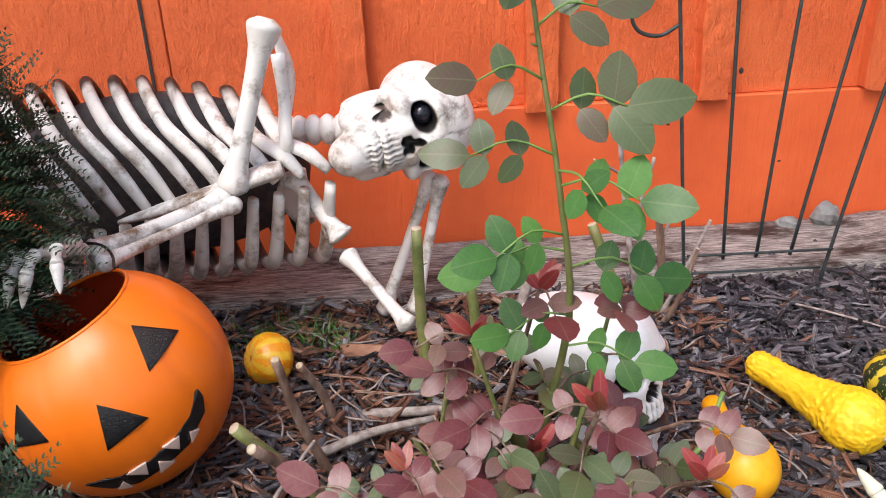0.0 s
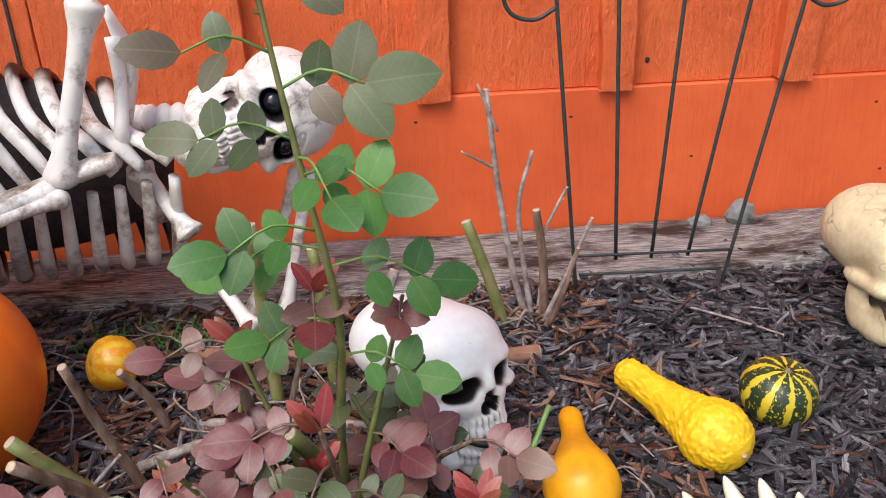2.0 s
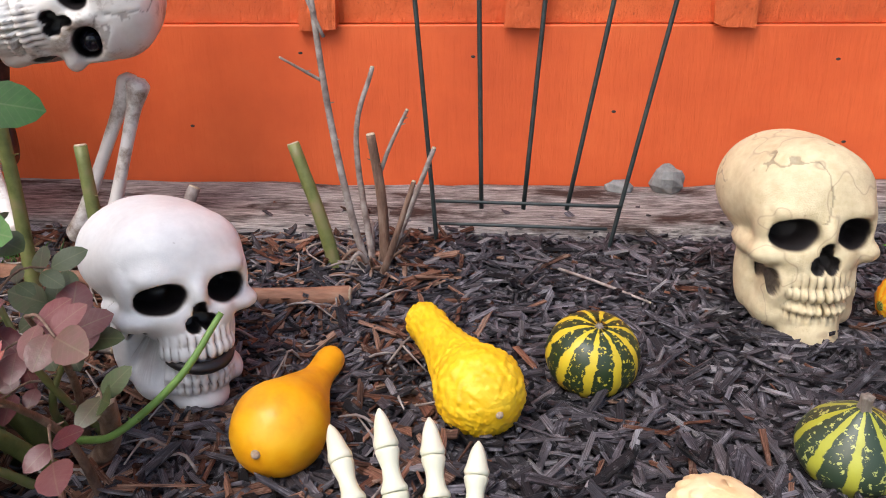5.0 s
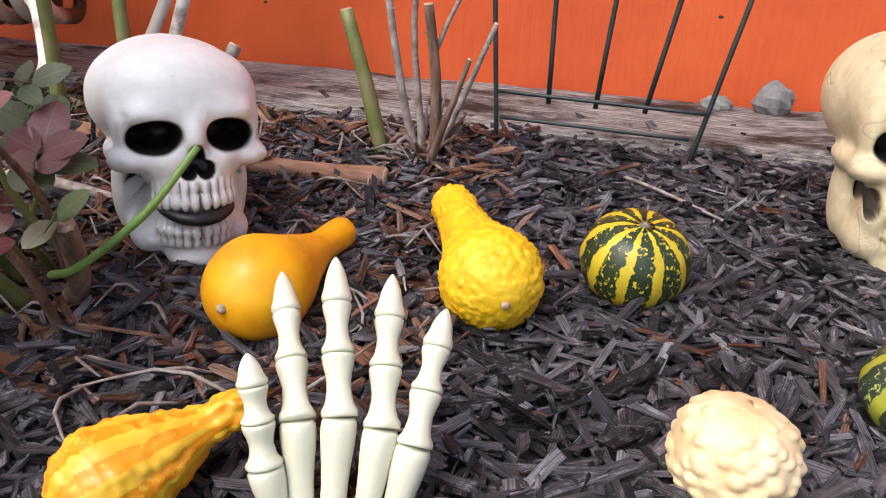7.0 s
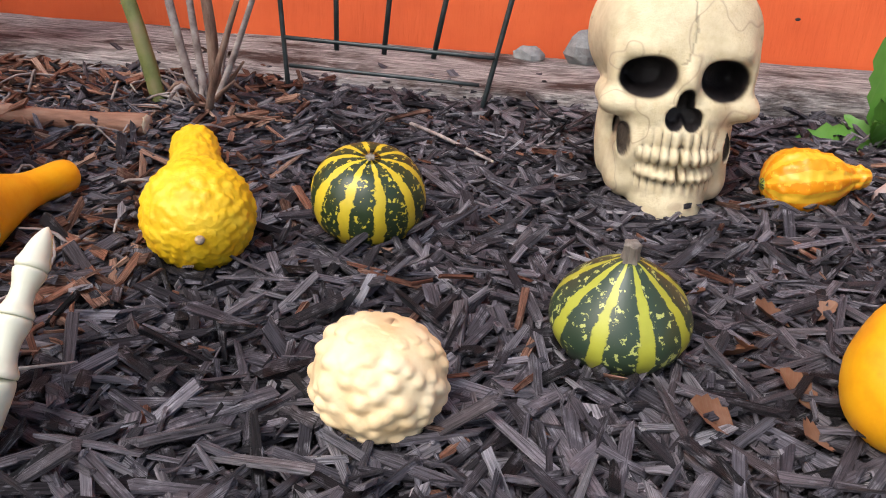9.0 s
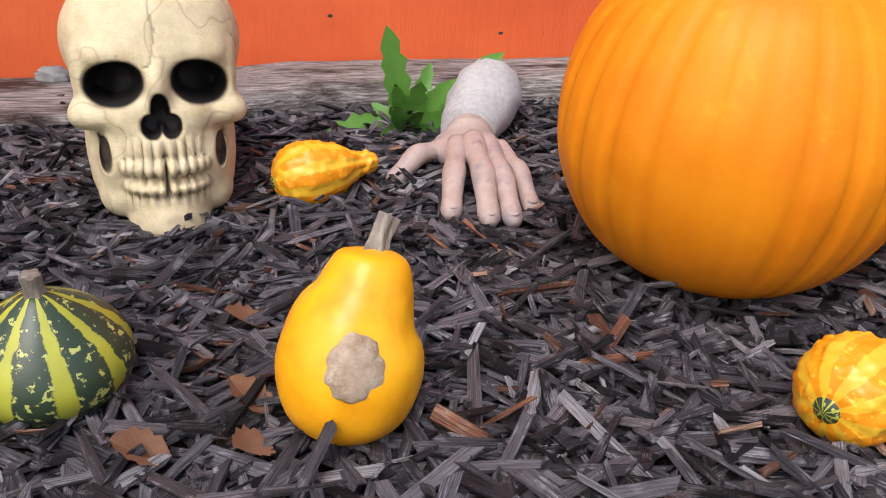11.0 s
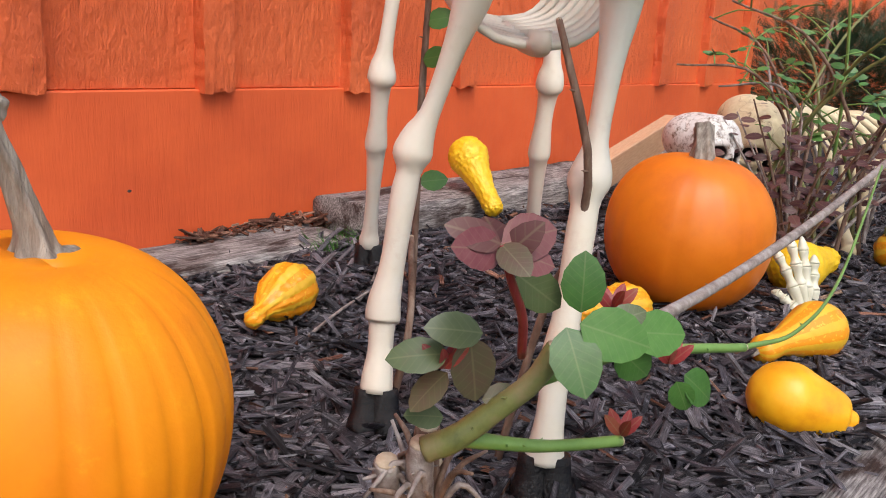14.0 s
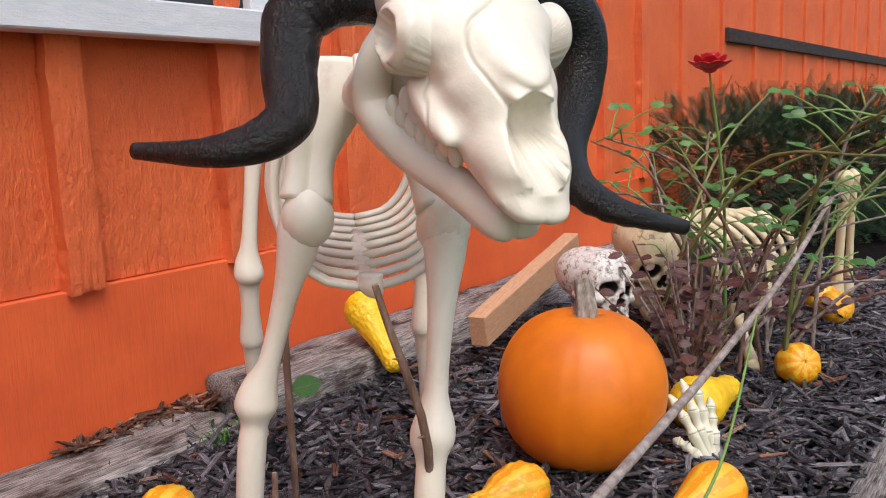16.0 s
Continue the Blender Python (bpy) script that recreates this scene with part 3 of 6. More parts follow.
# ---- gourds and pumpkins ----
def warts(rnd, count, size, height):
    spots = []
    for _ in range(count):
        z = rnd.uniform(-0.95, 0.95)
        a = rnd.uniform(0, 6.283)
        s = math.sqrt(1 - z * z)
        spots.append((s * math.cos(a), s * math.sin(a), z, size * rnd.uniform(0.6, 1.3), height * rnd.uniform(0.5, 1.3)))
    arr = np.array(spots)

    def lump(d):
        dist = ((arr[:, :3] - np.array(d)) ** 2).sum(1)
        return float((arr[:, 4] * np.exp(-dist / (arr[:, 3] ** 2))).sum())
    return lump


def gourd(name, label, axis, material, ribs=0, rib_depth=0.0, lumps=None, n=36, seg=44, at=None, end_mat=None, blossom=None, stem=None, group="gourds strewn over the bed", seed=1):
    """A gourd swept along axis points (x, y, z, radius) in its own frame."""
    t = thing(name, label, "pumpkin" if "pumpkin" in name else "gourd", at, group)
    rnd = random.Random(seed)
    cells = {"gourd_yellow": (0.0088, 0.0034, None), "gourd_cream": (0.0125, 0.0048, None), "gourd_striped_orange": (0.0095, 0.0036, -0.35)}.get(material.name) if lumps else None
    lump = warts(rnd, *lumps) if lumps and not cells else None
    line = spline(axis, n)

    def mod(u, a):
        k = 1.0
        if ribs:
            k -= rib_depth * (1 - abs(math.sin(ribs * a / 2 + 0.5 * noise.noise((a * 2, seed, 0))))) ** (5 if "pumpkin" in name else 2) * math.sin(math.pi * min(1, max(0, u)))
        if lump:
            th = u * math.pi
            k += lump((math.sin(th) * math.cos(a), math.sin(th) * math.sin(a), math.cos(th)))
        if cells:
            q = line[min(n, int(round(u * n)))]
            at_ = V(q[0] + q[3] * math.cos(a), q[1] + q[3] * math.sin(a), q[2])
            near = noise.voronoi((at_ + V(seed, 0, 0) * 0.7) / cells[0])[0][0]
            gate = 1.0 if cells[2] is None else smooth_step(noise.noise(at_ * 30 + V(0, seed, 0)), cells[2], cells[2] + 0.2)
            k += gate * cells[1] / max(q[3], 0.012) * max(0.0, 1 - (near / 0.62) ** 2)
        return k + 0.012 * noise.noise((u * 5 + seed, math.cos(a) * 1.5, math.sin(a) * 1.5))
    Build().tube(axis, n, seg, 0, mod).make("skin", material, t)
    if blossom:
        Build().ball(blossom[:3], (blossom[3],) * 3, 10, 8).make("blossom_scar", end_mat or SCAR, t)
    if stem:
        Build().tube(stem, 30, 40, 0, lambda u, a: 1 + (0.2 - 0.08 * u) * math.sin(5 * a + 2.5 * u) * (1 + 0.2 * noise.noise((u * 9, a, 0))) + 0.05 * noise.noise((u * 20, a * 3, 1))).make("stem", STEM, t, "dry ridged stem")
    return t


def dome(r, h, dent=0.15, pts=19):
    """Axis points for a squat round fruit of radius r and half height h, with a soft dimple at top and foot."""
    out = []
    for i in range(pts):
        a = math.pi * (i / (pts - 1))
        rad = r * max(0.015, math.sin(a)) ** 0.8
        out.append((0, 0, -h * math.cos(a) * (1 - dent * (1 - math.sin(a)) ** 3), rad))
    return out


def lie(x, y, zc, heading, droop=0.0, roll=0.0):
    """The pose of a gourd lying down, its local z axis (foot to neck) pointing to heading degrees in plan."""
    d = V(math.cos(radians(heading)) * math.cos(radians(droop)), math.sin(radians(heading)) * math.cos(radians(droop)), math.sin(radians(droop)))
    return Matrix.Translation((x, y, zc)) @ d.to_track_quat("Z", "Y").to_matrix().to_4x4() @ pose(0, 0, 0, 0, 0, roll)


def necked(r, length, neck, tip, bend=0.0):
    """Bottle gourd: a round body with its middle at 0, then a neck."""
    return [(0, 0, -r * 1.02, 0.004), (0, 0, -r * 0.92, r * 0.42), (0, 0, -r * 0.6, r * 0.8), (0, 0, 0, r), (0, 0, r * 0.55, r * 0.88), (bend * 0.25, 0, r * 1.1, r * 0.62 + neck * 0.2), (bend * 0.6, 0, r * 1.1 + (length - r * 1.1) * 0.45, neck), (bend, 0, length - tip, tip), (bend * 1.05, 0, length - tip * 0.3, tip * 0.75), (bend * 1.05, 0, length, 0.003)]


gourd("pumpkin", "large bright orange pumpkin with a dry stem on mulch", [(0, 0, z - 0.014 * math.exp(-(r / 0.075) ** 2) if z > 0 else z, r) for _, _, z, r in dome(0.179, 0.172, 0.0, 31)], PUMPKIN, 26, 0.035, (60, 0.16, 0.008), 60, 156, pose(1.65, 1.08, 0.18, 5, 2, 0), stem=[(0.004, 0, 0.14, 0.046), (0.004, 0, 0.152, 0.038), (0.003, 0, 0.158, 0.021), (0.0, 0, 0.178, 0.0135), (-0.009, 0, 0.205, 0.011), (-0.02, 0, 0.236, 0.0098), (-0.032, 0.0, 0.262, 0.0095), (-0.036, 0.003, 0.277, 0.0115), (-0.028, 0.006, 0.283, 0.0125), (-0.022, 0.008, 0.282, 0.01)], group="pumpkins", seed=2)
gourd("pumpkin", "deep orange round pumpkin with a cut stem", dome(0.164, 0.156, 0.06), PUMPKIN_DEEP, 16, 0.02, None, 36, 96, pose(2.9, 1.035, 0.19, 3, -3, 40), stem=[(0, 0, 0.11, 0.028), (0, 0, 0.15, 0.022), (0.012, 0, 0.18, 0.018), (0.03, 0, 0.205, 0.019)], group="pumpkins", seed=3)
gourd("gourd", "smooth orange gourd with a bent neck lying on mulch", necked(0.057, 0.205, 0.021, 0.02, 0.012), GOURD_ORANGE, 10, 0.015, None, at=lie(0.36, 0.925, 0.06, 80, -4), blossom=(0, 0, -0.057, 0.006), seed=4)
gourd("gourd", "bright yellow warty gourd lying on mulch", necked(0.056, 0.225, 0.028, 0.027), GOURD_YELLOW, 0, 0, (900, 0.035, 0.06), 110, 110, at=lie(0.59, 1.02, 0.062, 116, 1), blossom=(0, 0, -0.057, 0.005), seed=5)
gourd("gourd", "small round gourd striped dark green and yellow", dome(0.064, 0.053, 0.08), GOURD_GREEN, 10, 0.03, None, 26, 60, pose(0.738, 1.131, 0.058, 14, 6, 0), stem=[(0, 0, 0.04, 0.007), (0, 0, 0.052, 0.005)], seed=6)
gourd("gourd", "cream white gourd covered in warts", dome(0.05, 0.046, 0.03), GOURD_CREAM, 0, 0, (130, 0.065, 0.09), 90, 100, pose(0.832, 0.805, 0.05, -12, 10, 0), seed=7)
gourd("gourd", "onion-shaped gourd striped dark green and lime with a stem", [(0, 0, -0.042, 0.006), (0, 0, -0.04, 0.03), (0, 0, -0.028, 0.05), (0, 0, -0.004, 0.062), (0, 0, 0.018, 0.056), (0, 0, 0.036, 0.04), (0, 0, 0.05, 0.022), (0, 0, 0.058, 0.01), (0, 0, 0.059, 0.004)], GOURD_GREEN_B, 9, 0.02, None, 30, 60, pose(1.012, 0.945, 0.05, 8, -3, 20), stem=[(0, 0, 0.055, 0.008), (0, 0, 0.066, 0.0065), (0, 0, 0.075, 0.007)], seed=8)
g = gourd("gourd", "yellow-orange pear gourd with a corky scar and dry stem", [(0, 0, -0.056, 0.004), (0, 0, -0.052, 0.026), (0, 0, -0.033, 0.046), (0, 0, 0, 0.055), (0, 0, 0.03, 0.049), (0.004, 0, 0.052, 0.038), (0.006, 0, 0.07, 0.032), (0.007, 0, 0.084, 0.024), (0.007, 0, 0.089, 0.004)], GOURD_ORANGE, 8, 0.015, (12, 0.14, 0.03), 34, 50, pose(1.231, 0.876, 0.061, -14, 10, 0), stem=[(0.007, 0, 0.08, 0.011), (0.01, 0.003, 0.095, 0.0075), (0.016, 0.005, 0.113, 0.008)], seed=9)
Build().ball((-0.006, -0.0505, 0.012), (0.02, 0.0065, 0.024), 32, 22, 0, None, lambda d: 1 + 0.25 * noise.noise((d.x * 2.5, d.y, d.z * 2.5))).make("corky_scar", SCAR, g, "rough brown corky scar")
gourd("gourd", "small orange and yellow warty gourd with green blossom end", necked(0.043, 0.095, 0.014, 0.013), GOURD_TWO, 9, 0.08, (90, 0.1, 0.09), 60, 64, at=lie(1.237, 1.345, 0.05, 12, 6), end_mat=GOURD_GREEN_B, blossom=(0, 0, -0.031, 0.015), seed=10)
gourd("gourd", "orange and yellow warty bottle gourd lying on mulch", necked(0.043, 0.12, 0.016, 0.016), GOURD_TWO, 10, 0.05, (110, 0.08, 0.1), 70, 70, at=lie(0.378, 0.64, 0.045, 50, 14), end_mat=GOURD_GREEN_B, blossom=(0, 0, -0.036, 0.014), seed=11)
gourd("gourd", "small ribbed yellow gourd with green blossom end", dome(0.042, 0.042, 0.05), GOURD_TWO, 10, 0.08, (60, 0.12, 0.07), 50, 60, at=lie(1.604, 0.797, 0.048, 25, 4), end_mat=GOURD_GREEN_B, blossom=(0, 0, -0.03, 0.015), seed=12)
gourd("gourd", "orange striped warty gourd lying on mulch", necked(0.041, 0.09, 0.018, 0.016), GOURD_TWO, 10, 0.06, (60, 0.11, 0.09), 50, 60, at=lie(1.665, 0.692, 0.046, -20, 0), seed=13)
gourd("gourd", "smooth yellow-orange egg gourd with a curled tendril", [(0, 0, -0.058, 0.004), (0, 0, -0.054, 0.022), (0, 0, -0.03, 0.043), (0, 0, 0, 0.049), (0, 0, 0.03, 0.043), (0, 0, 0.055, 0.027), (0, 0, 0.075, 0.018), (0, 0, 0.084, 0.014), (0, 0, 0.087, 0.003)], GOURD_ORANGE, 8, 0.01, None, at=lie(1.9, 0.782, 0.056, -25, -10), seed=14, stem=[(0, 0, 0.083, 0.003), (0.01, 0.01, 0.1, 0.0015), (0.03, 0.0, 0.11, 0.0012), (0.03, -0.02, 0.09, 0.001), (0.01, -0.01, 0.085, 0.001)])
gourd("gourd", "orange and cream ribbed warty gourd with a bent neck", necked(0.05, 0.135, 0.015, 0.015, 0.01), GOURD_TWO, 10, 0.09, (90, 0.1, 0.09), 60, 64, at=lie(2.25, 1.465, 0.09, 198, -8), seed=15)
gourd("gourd", "yellow warty gourd leaning on the back timber", necked(0.052, 0.2, 0.026, 0.024), GOURD_YELLOW, 0, 0, (600, 0.042, 0.065), 90, 90, at=lie(3.06, 1.74, 0.235, -110, -38), seed=16)
gourd("gourd", "small orange warty gourd beside the pumpkin", necked(0.048, 0.12, 0.016, 0.016), GOURD_TWO, 10, 0.06, (70, 0.1, 0.1), 50, 56, at=lie(2.645, 1.02, 0.085, 165, 6), seed=17)
gourd("gourd", "smooth orange and yellow gourd with a long neck", necked(0.051, 0.165, 0.022, 0.024), GOURD_TWO, 10, 0.03, None, 36, 48, at=lie(2.81, 0.742, 0.085, 165, -4), stem=[(0, 0, 0.16, 0.006), (0.004, 0, 0.18, 0.004)], seed=18)
gourd("gourd", "smooth orange gourd lying near the front timber", necked(0.052, 0.1, 0.03, 0.018), GOURD_ORANGE, 8, 0.012, None, at=lie(2.49, 0.68, 0.078, -60, -14), seed=19)
gourd("gourd", "yellow warty gourd behind the plastic hand", necked(0.058, 0.16, 0.03, 0.028), GOURD_YELLOW, 0, 0, (300, 0.06, 0.08), 60, 70, at=lie(3.16, 0.9, 0.1, -10, 0), seed=20)
for gx, gy, sd in ((3.57, 0.795, 21), (4.22, 0.84, 22), (4.32, 0.9, 23), (-0.44, 1.355, 24)):
    gourd("gourd", "small round orange and yellow gourd with a dark crown", dome(0.052, 0.045, 0.05), GOURD_TWO, 8, 0.06, (16, 0.2, 0.05), 26, 40, lie(gx, gy, 0.092 if gx > 0 else 0.062, 215, 25), end_mat=GOURD_GREEN_B, blossom=(0, 0, -0.033, 0.018), seed=sd)


# ---- skulls ----
def ell(p, c, r):
    q = (p - np.array(c)) / np.array(r)
    k0 = np.sqrt((q * q).sum(1)) + 1e-9
    k1 = np.sqrt(((q / np.array(r)) ** 2).sum(1)) + 1e-9
    return k0 * (k0 - 1) / k1


def join(a, b, k):
    h = np.clip(0.5 + 0.5 * (b - a) / k, 0, 1)
    return b + (a - b) * h - k * h * (1 - h)


def cast(field, carve, nu, nv, reach, centre=(0, 0, 0)):
    """Shrinks a sphere onto a solid: the outermost skin seen from its centre. Gives points, faces and which faces are carved."""
    th = np.pi * (np.arange(nv + 1) / nv)
    ph = 2 * np.pi * np.arange(nu) / nu
    d = np.stack([np.outer(np.sin(th), np.cos(ph)), np.outer(np.sin(th), np.sin(ph)), np.outer(np.cos(th), np.ones(nu))], 2).reshape(-1, 3)
    r = np.full(len(d), reach)
    c0 = np.array(centre)
    for _ in range(42):
        p = c0 + d * r[:, None]
        s = np.maximum(field(p), -carve(p))
        r = np.maximum(r - s * 0.7, 0.02)
    p = c0 + d * r[:, None]
    dark = carve(p) < 0.006
    faces, mi = [], []
    for i in range(nv):
        for j in range(nu):
            f = (i * nu + j, (i + 1) * nu + j, (i + 1) * nu + (j + 1) % nu, i * nu + (j + 1) % nu)
            faces.append(f)
            mi.append(1 if sum(dark[k] for k in f) >= 3 else 0)
    return p, faces, mi


def skull_field(p, open_mouth, jaw):
    x = np.abs(p[:, 0])
    m = np.stack([x, p[:, 1], p[:, 2]], 1)
    dz = -0.09 if open_mouth else 0.0
    s = ell(m, (0, 0.18, 0.31), (0.47, 0.6, 0.42))
    s = join(s, ell(m, (0, -0.2, 0.37), (0.4, 0.3, 0.34)), 0.16)
    s = join(s, ell(m, (0, -0.19, 0.03), (0.33, 0.31, 0.3)), 0.1)
    s = join(s, ell(m, (0.17, -0.435, 0.3), (0.13, 0.055, 0.045)), 0.14)
    s = join(s, ell(m, (0.345, -0.32, 0.17), (0.045, 0.09, 0.14)), 0.08)
    s = join(s, ell(m, (0.3, -0.36, 0.0), (0.12, 0.11, 0.075)), 0.08)
    s = join(s, ell(m, (0.375, -0.12, -0.01), (0.045, 0.24, 0.055)), 0.08)
    s = join(s, ell(m, (0, -0.5, 0.16), (0.055, 0.09, 0.13)), 0.09)
    s = join(s, ell(m, (0, -0.36, -0.13), (0.21, 0.21, 0.15)), 0.08)
    s = join(s, ell(m, (0.13, -0.4, 0.0), (0.11, 0.14, 0.13)), 0.08)
    s = join(s, ell(m, (0, -0.41, -0.56 * jaw + dz), (0.17, 0.16, 0.12)), 0.1)
    s = join(s, ell(m, (0.33, -0.03, -0.22 * jaw + dz * 0.5), (0.06, 0.13, 0.27)), 0.06)
    s = join(s, ell(m, (0.235, -0.22, -0.45 * jaw + dz), (0.1, 0.2, 0.12)), 0.1)
    s = join(s, ell(m, (0, -0.39, -0.43 * jaw + dz), (0.2, 0.16, 0.08)), 0.06)
    if not open_mouth:
        s = join(s, ell(m, (0, -0.42, -0.575), (0.17, 0.18, 0.19)), 0.09)
        s = join(s, ell(m, (0.21, -0.2, -0.33), (0.11, 0.22, 0.17)), 0.1)
        s = join(s, ell(m, (0.2, -0.36, -0.22), (0.1, 0.13, 0.12)), 0.1)
    rt_ = 0.0 if open_mouth else 0.022
    for i in range(6):
        a = 0.14 + 0.24 * i
        tx, ty = 0.215 * math.sin(a), -0.385 - 0.19 * math.cos(a)
        s = join(s, ell(m, (tx, ty, -0.245), (0.027, 0.03 + rt_, 0.058 - rt_ * 0.5)), 0.006)
        s = join(s, ell(m, (tx, ty + 0.012, -0.165), (0.018, 0.03, 0.07)), 0.02)
        s = join(s, ell(m, (tx * 0.95, ty + 0.008, -0.352 + dz), (0.025, 0.028 + rt_, 0.046 - rt_ * 0.4)), 0.006)
        s = join(s, ell(m, (tx * 0.95, ty + 0.02, -0.42 + dz), (0.016, 0.028, 0.05)), 0.02)
    return s


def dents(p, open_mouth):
    """Eye sockets, nose, cheeks and mouth: how far each point is pressed in, and how dark its colour is. Sockets are
    painted dark; cheek gaps and mouth have their shade put into the colour.
    """
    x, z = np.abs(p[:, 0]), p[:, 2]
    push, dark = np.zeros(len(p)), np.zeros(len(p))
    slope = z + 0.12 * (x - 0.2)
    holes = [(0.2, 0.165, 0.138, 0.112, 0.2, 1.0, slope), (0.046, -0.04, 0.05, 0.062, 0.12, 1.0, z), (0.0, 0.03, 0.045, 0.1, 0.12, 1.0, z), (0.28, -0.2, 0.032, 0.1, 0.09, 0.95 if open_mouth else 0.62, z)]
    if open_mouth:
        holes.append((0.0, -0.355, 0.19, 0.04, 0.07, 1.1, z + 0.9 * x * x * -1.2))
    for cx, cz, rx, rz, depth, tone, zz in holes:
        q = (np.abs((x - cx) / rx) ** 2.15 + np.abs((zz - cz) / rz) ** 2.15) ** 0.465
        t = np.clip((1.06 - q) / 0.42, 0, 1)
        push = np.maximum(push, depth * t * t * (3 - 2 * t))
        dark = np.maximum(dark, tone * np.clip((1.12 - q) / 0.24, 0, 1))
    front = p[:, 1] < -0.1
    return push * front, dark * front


def skull_mesh(name, open_mouth, bone, nu=300, nv=250, jaw=1.0, cracks=0.0):
    """One skull: cast from its solid, with grooves between the teeth, sutures and a darker brown where the lower face
    is concave.
    """
    field = lambda q: skull_field(q, open_mouth, jaw)
    p, faces, mi = cast(field, lambda q: np.full(len(q), 9.0), nu, nv, 1.5, (0, -0.02, 0.02))
    push, dark = dents(p, open_mouth)
    h = 0.02
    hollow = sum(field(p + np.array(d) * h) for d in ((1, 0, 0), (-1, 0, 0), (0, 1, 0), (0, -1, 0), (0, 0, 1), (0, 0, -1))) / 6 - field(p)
    browning = np.clip((-hollow - 0.0002) / 0.0035, 0, 1) * (p[:, 2] < 0.0) * (p[:, 1] < -0.1)
    p[:, 1] += push
    b = Build()
    for i, q in enumerate(p):
        k = 0.012 * noise.noise((q[0] * 3, q[1] * 3, q[2] * 3 + cracks)) + 0.004 * noise.noise((q[0] * 11, q[1] * 11, q[2] * 11))
        val = max(float(dark[i]), 0.55 * float(browning[i]))
        if q[2] > 0.25 or q[1] > -0.1:
            w1 = abs(noise.noise((q[0] * 2.1 + 5 + cracks, q[1] * 2.1, q[2] * 2.1)) + 0.25 * noise.noise((q[0] * 9, q[1] * 9, q[2] * 9)))
            gate = noise.noise((q[0] * 1.7, q[1] * 1.7 + 3, q[2] * 1.7 + cracks)) > 0.02
            if w1 < 0.022 and gate:
                k -= 0.008
                val = max(val, 0.42)
        b.v.append((float(q[0]) * (1 + k), float(q[1]) * (1 + k), float(q[2]) * (1 + k)))
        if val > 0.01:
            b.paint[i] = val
    b.f, b.m = list(faces), [0] * len(faces)
    if open_mouth:
        # dark tube added between the tooth rows: the open mouth's shade as colour
        v0 = len(b.v)
        b.tube([(0.2 * math.sin(a), -0.385 - 0.215 * math.cos(a), -0.352 + 0.05 * math.sin(a) ** 2, 0.005 + 0.04 * math.cos(a) ** 0.7) for a in [-1.3 + 2.6 * i / 8 for i in range(9)]], 30, 12)
        for i in range(v0, len(b.v)):
            b.paint[i] = 1.1
    return b.mesh(name, [bone])


def skull(label, me, m, size, tall=1.0, name="skull_decoration"):
    ob = new(name, me)
    ob.matrix_basis = m @ Matrix.Diagonal((size, size, size * tall, 1))
    return tagged(ob, label, "skull", "decoration skulls")


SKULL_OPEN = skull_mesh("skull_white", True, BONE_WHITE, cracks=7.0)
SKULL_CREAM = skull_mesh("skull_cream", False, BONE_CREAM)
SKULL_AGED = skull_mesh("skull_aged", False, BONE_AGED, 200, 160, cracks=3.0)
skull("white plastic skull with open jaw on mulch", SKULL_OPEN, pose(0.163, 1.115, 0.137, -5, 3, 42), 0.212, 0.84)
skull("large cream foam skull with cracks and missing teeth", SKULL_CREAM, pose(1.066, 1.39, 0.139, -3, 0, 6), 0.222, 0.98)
skull("grey-white toy skull beside a wood offcut", SKULL_AGED, pose(3.32, 1.21, 0.275, 0, 8, -20), 0.16)
skull("cream skull half hidden behind rose stems", SKULL_CREAM, pose(3.85, 1.3, 0.26, 20, 0, -40), 0.2)

def bone(b, pts, n=10, seg=10, mi=0, flat=1.0):
    return b.tube(pts, n, seg, mi, None, flat)


def hand_bones(b, wrist, tips, roots, r=0.009, mi=0, lift=0.012, parent=None, material=None):
    """Jointed finger bones from the wrist to each tip, in one mesh or each a part of parent."""
    w = np.array(wrist, float)
    for tip, root in zip(tips, roots):
        t, q = np.array(tip, float), np.array(root, float)
        chain = [w + (q - w) * np.array((0.62, 0.1, 0.1)), q]
        for f in (0.36, 0.68, 1.0):
            m_ = q + (t - q) * f
            m_[2] += lift * math.sin(math.pi * f)
            chain.append(m_)
        for k in range(4):
            a, c = chain[k], chain[k + 1]
            s = r * (1.1, 1.0, 0.9, 0.8)[k]
            prof = ((0, 1.1), (0.1, 1.12), (0.25, 0.85), (0.55, 0.74), (0.85, 0.98), (0.96, 1.0), (1, 0.85)) if k < 3 else ((0, 1.1), (0.12, 1.2), (0.3, 1.0), (0.6, 0.78), (0.85, 0.45), (1, 0.1))
            tgt = Build() if parent else b
            tgt.tube([(*(a + (c - a) * u), s * v_) for u, v_ in prof], 14, 12, mi)
            if parent:
                tgt.make("finger_bone", material, parent)
    return b


# pale plastic hand rising from the mulch
hand = thing("skeleton_hand", "pale green-white plastic skeleton hand rising from mulch", "hand decoration", group="plastic skeleton hands")
tips = [(0.467, 0.7, 0.137), (0.455, 0.79, 0.159), (0.504, 0.786, 0.182), (0.551, 0.788, 0.173), (0.598, 0.779, 0.155)]
roots = [(0.49, 0.672, 0.06), (0.505, 0.7, 0.085), (0.536, 0.707, 0.09), (0.569, 0.707, 0.087), (0.595, 0.705, 0.078)]
hand_bones(None, (0.553, 0.655, -0.03), tips, roots, 0.0125, 0, 0.004, hand, BONE_GLOW)
